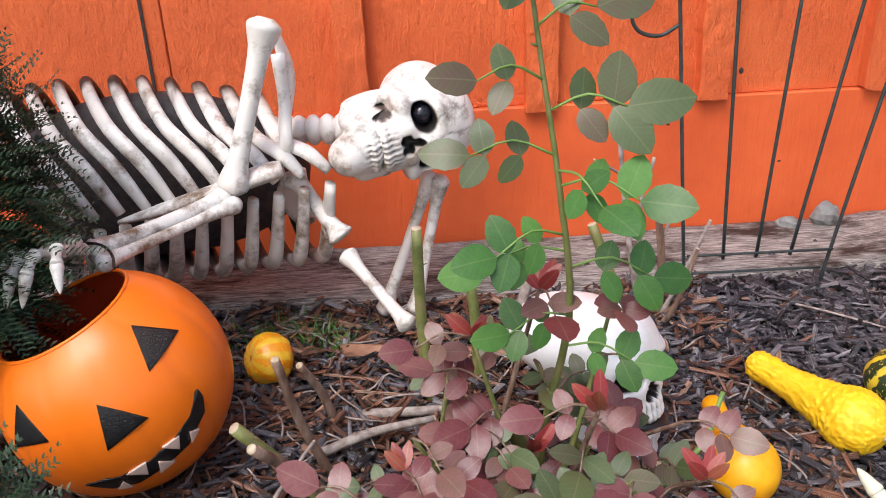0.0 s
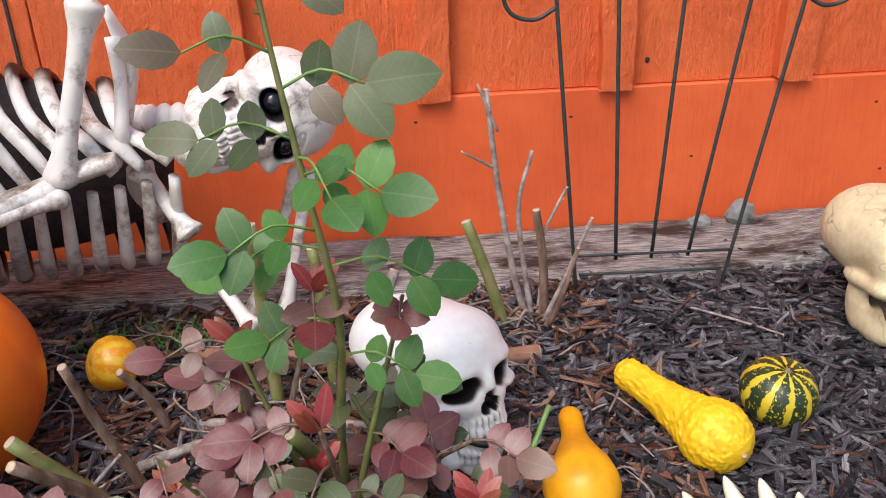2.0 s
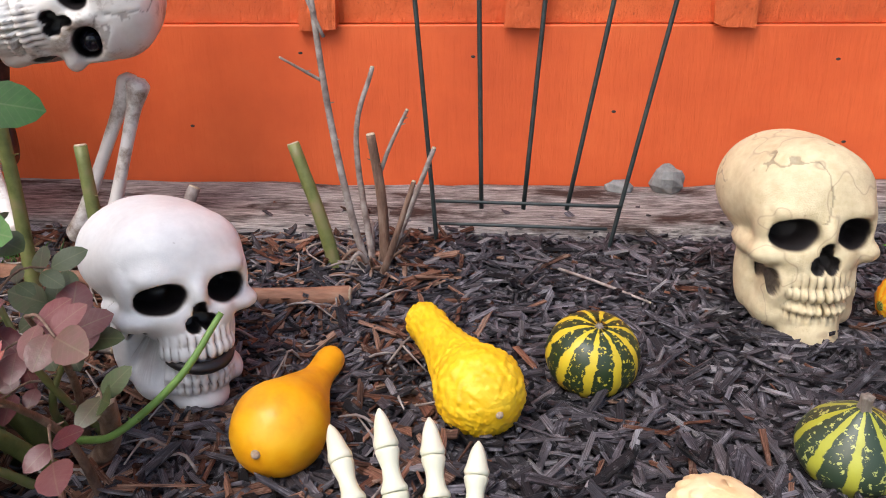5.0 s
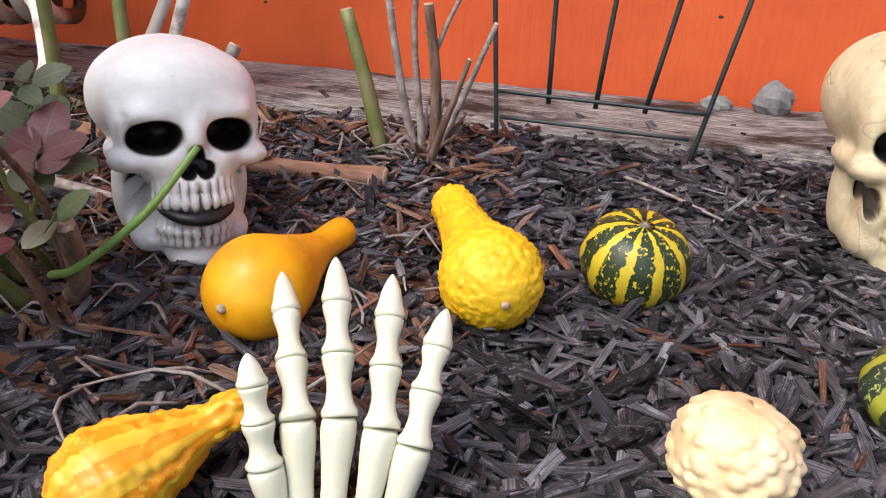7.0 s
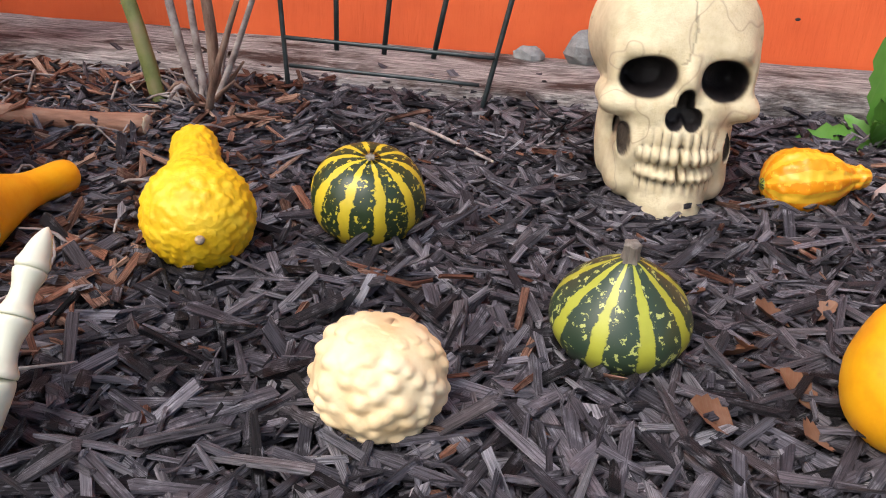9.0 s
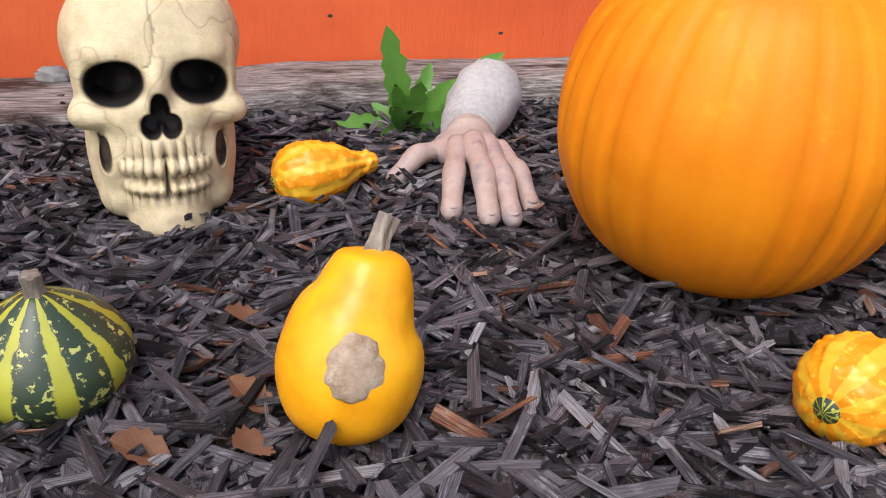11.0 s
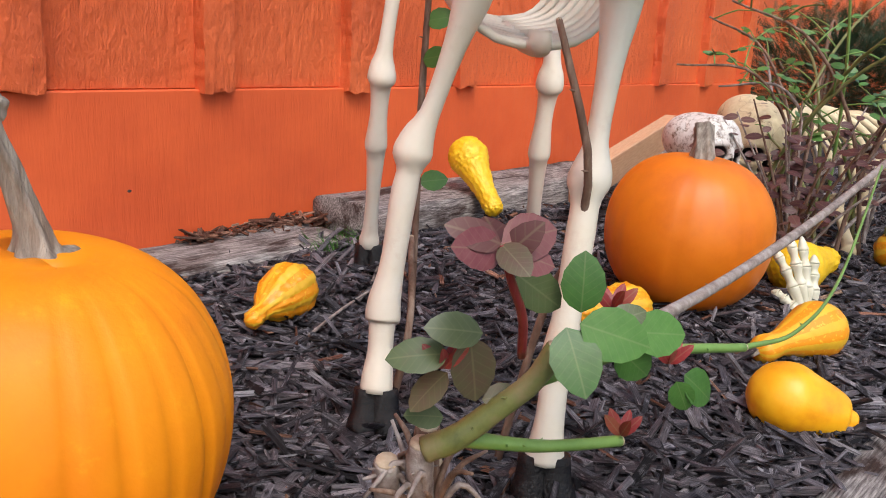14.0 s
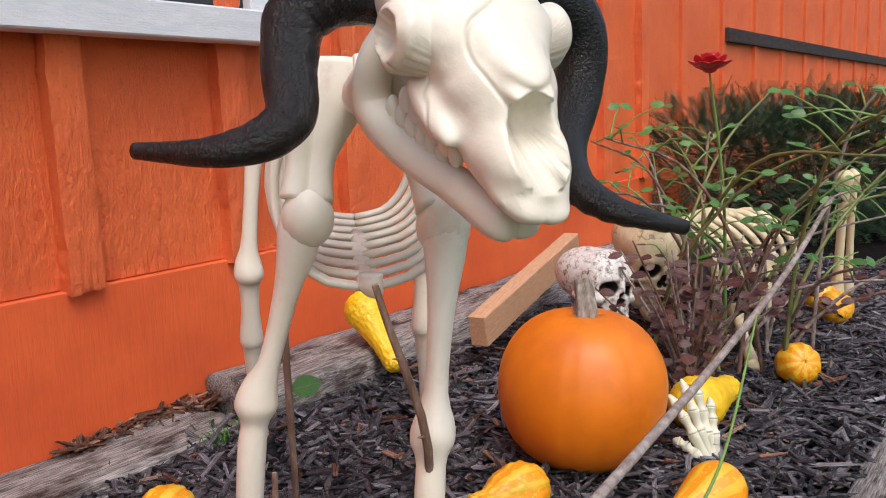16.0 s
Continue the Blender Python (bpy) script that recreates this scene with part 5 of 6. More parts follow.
for s in (-1, 1):
    jaw = [(0.3 * s, 0.3, 0.05, 0.05), (0.33 * s, 0.28, -0.2, 0.11), (0.32 * s, 0.2, -0.48, 0.13), (0.25 * s, -0.15, -0.53, 0.12), (0.16 * s, -0.55, -0.47, 0.115), (0.1 * s, -0.9, -0.4, 0.11), (0.055 * s, -1.12, -0.36, 0.11), (0.03 * s, -1.2, -0.33, 0.06)]
    b.tube([(*(hm @ V(*q[:3])), q[3] * HEAD_SCALE) for q in jaw], 40, 16, 0, lambda u, a: 1 + 0.08 * noise.noise((u * 9, math.cos(a) * 2, math.sin(a) * 2)))
    for i in range(6):
        b.ball(hm @ V((0.27 - 0.02 * i) * s, 0.02 - 0.105 * i, -0.4 + 0.012 * i), (0.0075, 0.0075, 0.012), 8, 6)
        b.ball(hm @ V((0.28 - 0.02 * i) * s, -0.12 - 0.105 * i, -0.24), (0.0075, 0.0075, 0.012), 8, 6)
ridged = lambda u, a: 1 + 0.05 * math.sin(u * 110) * max(0, math.cos(a)) + 0.04 * noise.noise((u * 20, math.cos(a), math.sin(a)))
b.tube([(2.1, 0.775, 0.815, 0.0245), (2.076, 0.833, 0.835, 0.0299), (2.045, 0.868, 0.815, 0.0286), (2.022, 0.86, 0.77, 0.0252), (2.003, 0.842, 0.728, 0.0224), (1.978, 0.85, 0.708, 0.0190), (1.951, 0.882, 0.699, 0.0136), (1.938, 0.93, 0.7, 0.0095), (1.93, 0.962, 0.702, 0.0075)], 64, 16, 2, ridged)
b.tube([(2.14, 0.745, 0.815, 0.0245), (2.217, 0.715, 0.83, 0.0299), (2.262, 0.704, 0.795, 0.0286), (2.262, 0.704, 0.741, 0.0245), (2.225, 0.7, 0.69, 0.0218), (2.192, 0.672, 0.655, 0.0177), (2.188, 0.637, 0.634, 0.0136), (2.206, 0.608, 0.622, 0.0095), (2.234, 0.583, 0.612, 0.0068)], 64, 16, 2, ridged)
tagged(b.make("ram_skeleton_figure", [BONE_IVORY, BLACK_GLOSS, BLACK_GLOSS]), "standing ivory plastic ram skeleton with black curled horns", "skeleton")


# ---- plants ----
def leaf_mesh(name, material, length, width, fold=0.2, curl=0.15, teeth=0.025):
    n = 9
    b = Build()
    for i in range(n + 1):
        u = i / n
        w = width / 2 * (math.sin(math.pi * u ** 0.9) ** 0.62 if 0 < i < n else 0.02) * (1 + teeth * (-1) ** i)
        z = -curl * length * u * u
        for s in (-1, -0.5, 0, 0.5, 1):
            b.v.append((w * s, length * u, z + fold * w * abs(s) - 0.15 * w * s * s + (0.0004 if s == 0 else 0)))
    for i in range(n):
        for k in range(4):
            a = i * 5 + k
            b.f.append((a, a + 1, a + 6, a + 5))
            b.m.append(0)
    return b.mesh(name, material)


LEAVES = {
    "green": leaf_mesh("leaf_green", LEAF_GREEN, 0.062, 0.045),
    "big": leaf_mesh("leaf_big", LEAF_DUSK, 0.075, 0.052),
    "red": leaf_mesh("leaf_red", LEAF_RED, 0.055, 0.04),
    "crimson": leaf_mesh("leaf_crimson", LEAF_CRIMSON, 0.04, 0.016),
    "wine": leaf_mesh("leaf_wine", LEAF_WINE, 0.034, 0.02),
    "small": leaf_mesh("leaf_small", LEAF_GREEN, 0.035, 0.022),
    "dusky": leaf_mesh("leaf_dusky", LEAF_DUSK, 0.055, 0.036),
}


def leaf(plant, kind, at, aim, up=(0, -0.5, 0.9), size=1.0, rnd=random):
    """A leaf from at, pointing along aim, its face towards up."""
    y = V(*aim).normalized()
    z = V(*up) + V(rnd.uniform(-0.35, 0.35), rnd.uniform(-0.35, 0.35), rnd.uniform(-0.2, 0.2))
    x = y.cross(z).normalized()
    z = x.cross(y)
    ob = new("leaf", LEAVES[kind])
    ob.parent = plant
    ob.matrix_basis = Matrix.Translation(V(*at)) @ Matrix((x, y, z)).transposed().to_4x4() @ Matrix.Diagonal((size, size, size, 1))
    return ob


def cane(plant, pts, material, thorns=0, name="cane", seg=9, n=18, cut=False, seed=1):
    b = Build()
    b.tube(pts, n, seg, 0, lambda u, a: 1 + 0.07 * noise.noise((u * 14 + seed, math.cos(a), math.sin(a))))
    rnd = random.Random(seed)
    c = spline(pts, 40)
    for _ in range(thorns):
        k = rnd.randrange(3, 38)
        q = c[k]
        a = rnd.uniform(0, 6.28)
        side = np.array((math.cos(a), math.sin(a) * 0.7, 0.2))
        b.tube([(*q[:3], 0.002), (*(q[:3] + side * (q[3] + 0.004)), 0.0012), (*(q[:3] + side * (q[3] + 0.008)), 0.0002)], 2, 5)
    ob = b.make(name, material, plant)
    if cut:
        e, d = c[-1], c[-1][:3] - c[-3][:3]
        d = d / np.linalg.norm(d)
        Build().tube([(*(e[:3] - d * 0.001), e[3] * 0.97), (*(e[:3] + d * 0.002), e[3] * 0.9)], 1, 9).make("cut_end", CUT, plant, "pale cut end")
    return c


def compound(plant, base, aim, kind, length=0.1, pairs=2, size=1.0, rnd=random, stalk=LIME, up=(0, -0.6, 0.8)):
    """A rose leaf: a stalk with paired leaflets and one at its end."""
    a, d = np.array(base, float), np.array(aim, float)
    d /= np.linalg.norm(d)
    drop = np.array((0, 0, -0.25 * length))
    pts = [a, a + d * length * 0.5 + np.array((0, 0, 0.06 * length)), a + d * length + drop]
    Build().tube([(*pts[0], 0.0018), (*pts[1], 0.0015), (*pts[2], 0.0011)], 6, 5).make("leaf_stalk", stalk, plant)
    side = np.cross(d, np.array(up))
    side /= np.linalg.norm(side)
    for k in range(pairs):
        q = a + (pts[2] - a) * (0.4 + 0.42 * k / max(1, pairs - 1) if pairs > 1 else 0.55)
        for s in (-1, 1):
            leaf(plant, kind, q, side * s + d * 0.45, up, size * (0.75 + 0.15 * k) * rnd.uniform(0.9, 1.1), rnd)
    leaf(plant, kind, pts[2], d + np.array((0, 0, -0.15)), up, size * 1.1, rnd)


rnd = random.Random(21)
rose = thing("rose_bush", "rose bush with green and wine-red leaves among pruned canes", "rose bush")
# tall leafy shoot
main = cane(rose, [(0.03, 0.92, 0.0, 0.007), (0.03, 0.87, 0.2, 0.006), (0.05, 0.81, 0.42, 0.0048), (0.03, 0.79, 0.6, 0.0038), (0.01, 0.8, 0.74, 0.003), (-0.01, 0.82, 0.9, 0.0025)], CANE, 10, seed=3)
for k, (aim, kind, ln, size) in enumerate((((0.8, -0.3, 0.1), "green", 0.09, 0.8), ((-0.9, -0.2, 0.1), "green", 0.08, 0.75), ((0.9, 0.1, 0.0), "green", 0.11, 0.85), ((-0.8, -0.4, 0.2), "green", 0.1, 0.85), ((0.7, -0.5, 0.2), "green", 0.1, 0.9), ((-0.9, 0.1, 0.25), "dusky", 0.1, 1.0), ((0.9, -0.2, 0.3), "big", 0.09, 0.9), ((-0.7, -0.3, 0.3), "dusky", 0.09, 0.95), ((0.8, 0.2, 0.4), "big", 0.08, 1.0), ((-0.3, -0.6, 0.5), "big", 0.07, 0.85), ((-1, 0.0, 0.05), "green", 0.1, 0.85), ((0.4, -0.8, 0.0), "green", 0.08, 0.8))):
    q = main[14 + k * 2 + k // 2 if k < 10 else 20 + 5 * (k - 10)][:3]
    compound(rose, q, aim, kind, ln, 2 if k < 7 else 1, size, rnd, up=(0, -0.85, 0.5))
# low wine-red growth
for k in range(19):
    x0, y0 = -0.17 + 0.018 * k + rnd.uniform(-0.02, 0.02), 0.82 + rnd.uniform(-0.08, 0.1)
    tipx, tipy, tipz = x0 + rnd.uniform(-0.12, 0.12), y0 - rnd.uniform(-0.05, 0.14), 0.18 + rnd.uniform(0, 0.26) - max(0, x0) * 0.5
    c = cane(rose, [(x0, y0 + 0.06, 0.0, 0.006), (x0 * 0.6 + tipx * 0.4, y0, tipz * 0.5, 0.0045), (tipx, tipy, tipz, 0.0025)], CANE if k % 2 else BARK, 4, seed=30 + k, n=10)
    for j in range(3):
        q = c[int(40 - j * 8)][:3]
        a = rnd.uniform(0, 6.28)
        compound(rose, q, (math.cos(a), math.sin(a) * 0.6 - 0.4, 0.25), rnd.choice(("red", "red", "red", "dusky")), rnd.uniform(0.05, 0.08), rnd.choice((1, 2)), rnd.uniform(0.7, 1.0), rnd, BARK, (0, -0.6, 0.75))
    if k % 3 == 0:
        for j in range(5):
            a = rnd.uniform(0, 6.28)
            leaf(rose, "crimson", c[40][:3], (math.cos(a) * 0.6, math.sin(a) * 0.6, 0.7), (0, -0.7, 0.5), rnd.uniform(0.8, 1.2), rnd)
# pruned stubs
for (a, c, r, mt) in (((-0.12, 1.25, 0.0), (-0.13, 1.27, 0.36), 0.011, CANE), ((-0.02, 1.3, 0.0), (-0.04, 1.32, 0.29), 0.011, CANE), ((-0.3, 0.98, 0.0), (-0.42, 0.93, 0.2), 0.011, CANE), ((-0.28, 0.95, 0.02), (-0.38, 0.85, 0.22), 0.009, BARK), ((-0.3, 1.05, 0.0), (-0.36, 1.0, 0.27), 0.008, BARK), ((-0.3, 1.2, 0.0), (-0.35, 1.16, 0.16), 0.008, BARK), ((0.02, 1.35, 0.0), (0.1, 1.4, 0.2), 0.011, GREY_BARK), ((0.06, 0.95, 0.0), (-0.03, 0.84, 0.25), 0.012, CANE), ((0.13, 0.92, 0.0), (0.2, 0.85, 0.14), 0.012, BARK), ((0.1, 0.9, 0.0), (0.02, 0.75, 0.2), 0.01, CANE), ((-0.05, 0.95, 0.0), (-0.1, 0.9, 0.3), 0.009, BARK)):
    m_ = tuple((a[i] + c[i]) / 2 + rnd.uniform(-0.015, 0.015) for i in range(3))
    cane(rose, [(*a, r * 1.15), (*m_, r), (*c, r * 0.92)], mt, 3, "pruned_stub", 10, 10, True, rnd.randrange(99))
cane(rose, [(0.13, 0.9, 0.05, 0.005), (0.2, 0.86, 0.09, 0.0045), (0.27, 0.88, 0.15, 0.0042), (0.31, 0.92, 0.21, 0.0035)], LIME, 4, "shoot", seed=8)
compound(rose, (0.19, 0.86, 0.14), (0.3, -0.5, 0.4), "dusky", 0.05, 2, 0.8, rnd, BARK)

# fallen branches and litter
lg = thing("cut_branch", "thick cut branch lying on the mulch", "branch")
cane(lg, [(-0.3, 1.42, 0.03, 0.016), (0.0, 1.36, 0.035, 0.017), (0.2, 1.33, 0.035, 0.016), (0.365, 1.335, 0.04, 0.0165)], RED_BARK, 0, "stick", 10, 20, True, 5)
for i, (a, c, r) in enumerate((((-0.45, 0.8, 0.03), (-0.1, 0.84, 0.03), 0.007), ((-0.32, 1.08, 0.03), (-0.12, 1.13, 0.05), 0.009), ((-0.25, 1.2, 0.02), (0.05, 1.15, 0.03), 0.01), ((-0.2, 0.85, 0.04), (-0.02, 0.98, 0.02), 0.006), ((-0.4, 0.9, 0.04), (-0.32, 1.02, 0.1), 0.004), ((2.2, 1.35, 0.05), (2.42, 1.42, 0.075), 0.003), ((0.7, 1.5, 0.03), (0.85, 1.36, 0.03), 0.003), ((2.35, 1.4, 0.06), (2.5, 1.5, 0.08), 0.003))):
    tw = thing("fallen_twig", "dry grey fallen twig lying on the bed", "twig")
    m_ = tuple((a[k] + c[k]) / 2 + rnd.uniform(-0.01, 0.012) for k in range(3))
    cane(tw, [(*a, r), (*m_, r * 0.9), (*c, r * 0.7)], GREY_BARK, 0, "stick", 8, 8, True, i)

shrub = thing("pruned_shrub", "leafless pruned grey shrub with branching twigs", "shrub")
for pts, mt in (([(0.375, 1.5, 0.0, 0.008), (0.345, 1.5, 0.1, 0.007), (0.312, 1.5, 0.3, 0.006), (0.29, 1.505, 0.51, 0.005)], GREY_BARK), ([(0.38, 1.5, 0.0, 0.007), (0.352, 1.52, 0.25, 0.005), (0.382, 1.54, 0.375, 0.004)], GREY_BARK), ([(0.4, 1.49, 0.0, 0.01), (0.398, 1.49, 0.15, 0.009), (0.383, 1.49, 0.27, 0.008)], BARK), ([(0.395, 1.5, 0.2, 0.004), (0.415, 1.5, 0.25, 0.0035), (0.445, 1.5, 0.31, 0.003)], GREY_BARK), ([(0.4, 1.48, 0.03, 0.006), (0.44, 1.48, 0.12, 0.005), (0.492, 1.48, 0.25, 0.004)], GREY_BARK), ([(0.39, 1.47, 0.0, 0.008), (0.42, 1.44, 0.08, 0.006), (0.46, 1.45, 0.2, 0.004)], BARK), ([(0.3, 1.5, 0.36, 0.003), (0.27, 1.49, 0.38, 0.0025), (0.24, 1.48, 0.4, 0.002)], GREY_BARK), ([(0.31, 1.5, 0.43, 0.003), (0.29, 1.5, 0.48, 0.003), (0.275, 1.5, 0.52, 0.0025)], GREY_BARK)):
    cane(shrub, pts, mt, 2, "stem", 8, 14, True, rnd.randrange(99))
cane(shrub, [(0.32, 1.47, 0.0, 0.013), (0.29, 1.48, 0.12, 0.012), (0.245, 1.5, 0.25, 0.011)], CANE, 2, "stem", 10, 12, True, 4)
for k in range(14):
    a = rnd.uniform(0, 6.28)
    cane(shrub, [(0.38, 1.48, 0.01, 0.005), (0.38 + 0.03 * math.cos(a), 1.48 + 0.03 * math.sin(a), 0.03 + rnd.uniform(0, 0.04), 0.004), (0.38 + 0.07 * math.cos(a), 1.48 + 0.06 * math.sin(a), 0.01 + rnd.uniform(0, 0.12), 0.002)], GREY_BARK if k % 2 else BARK, 0, "twig", 6, 8, False, k)

# rose by the ram's legs: one long arching cane and young shoots
rose2 = thing("rose_bush", "arching thorny rose cane with young red and green leaves", "rose bush")
cane(rose2, [(1.9, 0.82, 0.16, 0.013), (1.915, 0.797, 0.175, 0.0125), (1.935, 0.775, 0.2, 0.0115), (1.955, 0.745, 0.235, 0.0105), (1.966, 0.727, 0.272, 0.0105)], CANE, 14, "cane", 12, 30, True, 2)
for k, (gx, gy, top) in enumerate(((1.93, 0.845, 0.17), (1.905, 0.83, 0.165), (1.95, 0.855, 0.12), (1.89, 0.86, 0.14))):
    cane(rose2, [(gx + 0.01, gy + 0.015, 0.0, 0.017), (gx + 0.012, gy + 0.005, top * 0.45, 0.012), (gx, gy, top * 0.8, 0.014), (gx - 0.006, gy - 0.006, top, 0.012)], (BARK, GREY_BARK)[k % 2], 6, "pruned_stub", 10, 16, True, 40 + k)
cane(rose2, [(1.92, 0.808, 0.17, 0.009), (2.0, 0.757, 0.152, 0.0065), (2.087, 0.717, 0.142, 0.006)], LIME, 8, "cane", 9, 20, True, 6)
cane(rose2, [(1.955, 0.745, 0.235, 0.006), (2.05, 0.7, 0.255, 0.0055), (2.15, 0.69, 0.235, 0.0055), (2.242, 0.66, 0.222, 0.0048)], LIME, 10, "cane", 9, 20, True, 9)
cane(rose2, [(2.242, 0.66, 0.222, 0.0035), (2.45, 0.668, 0.19, 0.0028), (2.681, 0.687, 0.215, 0.0024), (2.95, 0.72, 0.36, 0.0018)], LIME, 3, "cane", 7, 24, False, 11)
cane(rose2, [(1.96, 0.735, 0.255, 0.0075), (2.06, 0.71, 0.268, 0.007), (2.42, 0.744, 0.258, 0.0072), (2.84, 0.753, 0.3, 0.0068), (3.2, 0.735, 0.39, 0.006), (3.56, 0.73, 0.5, 0.005)], GREY_BARK, 16, "cane", 10, 44, False, 2)
sh = cane(rose2, [(1.93, 0.74, 0.27, 0.0042), (1.905, 0.725, 0.315, 0.0042), (1.88, 0.72, 0.35, 0.0038), (1.862, 0.72, 0.385, 0.003)], LEAF_CRIMSON, 0, "shoot", 8, 12)
for j, (aim, kind, sz) in enumerate((((-0.7, 0.4, 0.35), "wine", 1.4), ((-0.5, 0.1, 0.1), "red", 0.85), ((0.2, -0.5, 0.6), "wine", 1.2), ((0.8, -0.4, 0.2), "red", 0.95), ((0.7, -0.7, -0.2), "red", 0.8), ((0.3, 0.6, 0.5), "wine", 1.4), ((-0.2, -0.6, -0.2), "dusky", 0.7))):
    leaf(rose2, kind, sh[40 - (j % 3) * 2][:3], aim, (-0.7, -0.5, 0.6), sz, rnd)
for q, aim, kind, s in (((1.95, 0.71, 0.30), (-0.15, -0.3, -0.35), "green", 1.0), ((1.955, 0.7, 0.305), (0.35, -0.5, -0.15), "green", 1.05), ((1.955, 0.7, 0.315), (0.0, 0.0, 0.5), "green", 0.85), ((1.92, 0.745, 0.345), (0.5, -0.4, -0.45), "dusky", 1.0), ((1.9, 0.775, 0.285), (0.05, -0.1, -0.6), "dusky", 1.15), ((1.905, 0.765, 0.29), (-0.6, 0.35, 0.15), "dusky", 0.95), ((1.885, 0.785, 0.27), (-0.5, 0.4, 0.0), "dusky", 1.0), ((1.89, 0.79, 0.25), (-0.6, 0.2, -0.45), "dusky", 0.85), ((2.01, 0.68, 0.29), (0.6, -0.45, -0.05), "green", 0.95), ((2.0, 0.685, 0.275), (0.5, -0.3, -0.5), "green", 0.8), ((1.985, 0.69, 0.3), (0.5, -0.4, 0.25), "dusky", 0.7), ((2.12, 0.672, 0.22), (0.5, -0.3, -0.45), "green", 0.85), ((2.11, 0.675, 0.215), (0.2, -0.2, -0.6), "green", 0.6), ((1.9, 0.8, 0.2), (-0.7, 0.3, 0.2), "dusky", 0.7), ((1.93, 0.78, 0.215), (0.6, -0.5, 0.1), "dusky", 0.75)):
    leaf(rose2, kind, q, aim, (-0.72, -0.5, 0.55), s, rnd)
for q in ((2.01, 0.7, 0.305), (2.1, 0.68, 0.235), (1.885, 0.79, 0.255), (2.087, 0.717, 0.148)):
    for j in range(5):
        a = j * 1.3
        leaf(rose2, "crimson", q, (math.cos(a) * 0.5, math.sin(a) * 0.5, 0.6), (-0.7, -0.5, 0.5), 0.75, rnd)
for k in range(16):
    a = rnd.uniform(0, 6.28)
    cane(rose2, [(1.92, 0.83, 0.06, 0.004), (1.92 + 0.03 * math.cos(a), 0.83 + 0.03 * math.sin(a), 0.1 + rnd.uniform(0, 0.04), 0.0035), (1.92 + 0.07 * math.cos(a), 0.83 + 0.06 * math.sin(a), 0.07 + rnd.uniform(0, 0.1), 0.0018)], GREY_BARK if k % 2 else BARK, 0, "twig", 6, 8, False, k)
for pts in ([(2.13, 1.09, 0.03, 0.006), (2.14, 1.07, 0.16, 0.005), (2.2, 1.13, 0.26, 0.004)], [(2.12, 0.9, 0.01, 0.0055), (2.13, 0.872, 0.16, 0.005), (2.14, 0.851, 0.26, 0.005), (2.15, 0.83, 0.32, 0.0048), (2.117, 0.804, 0.417, 0.0045), (2.101, 0.83, 0.521, 0.004), (2.104, 0.847, 0.559, 0.0035)], [(2.36, 1.27, 0.1, 0.005), (2.37, 1.28, 0.4, 0.006), (2.385, 1.287, 0.615, 0.005)]):
    cane(rose2, pts, BARK, 5, "dry_cane", 8, 16, True, rnd.randrange(99))
for q in ((2.38, 1.285, 0.56), (2.37, 1.28, 0.5), (2.375, 1.28, 0.3)):
    leaf(rose2, "green", q, (rnd.uniform(-0.6, 0.6), -0.4, 0.1), (-0.7, -0.5, 0.4), 0.8, rnd)

# low twiggy shrub with dark wine leaves
wine = thing("rose_bush", "low twiggy rose with small dark wine-red leaves", "rose bush")
for k in range(26):
    a, r = rnd.uniform(0, 6.28), rnd.uniform(0.05, 0.24)
    hgt = rnd.uniform(0.2, 0.46)
    c = cane(wine, [(3.34 + rnd.uniform(-0.03, 0.03), 0.98 + rnd.uniform(-0.03, 0.03), 0.03, 0.0045), (3.34 + 0.4 * r * math.cos(a), 0.98 + 0.4 * r * math.sin(a), hgt * 0.55, 0.0035), (3.34 + r * math.cos(a), 0.98 + r * math.sin(a), hgt, 0.0018)], (BARK, GREY_BARK)[k % 2], 2, "cane", 6, 10, False, k)
    for j in range(6):
        q = c[rnd.randrange(18, 41)][:3]
        a2 = rnd.uniform(0, 6.28)
        leaf(wine, "wine", q, (math.cos(a2), math.sin(a2), rnd.uniform(-0.2, 0.5)), (-0.5, -0.4, 0.7), rnd.uniform(0.7, 1.2), rnd)

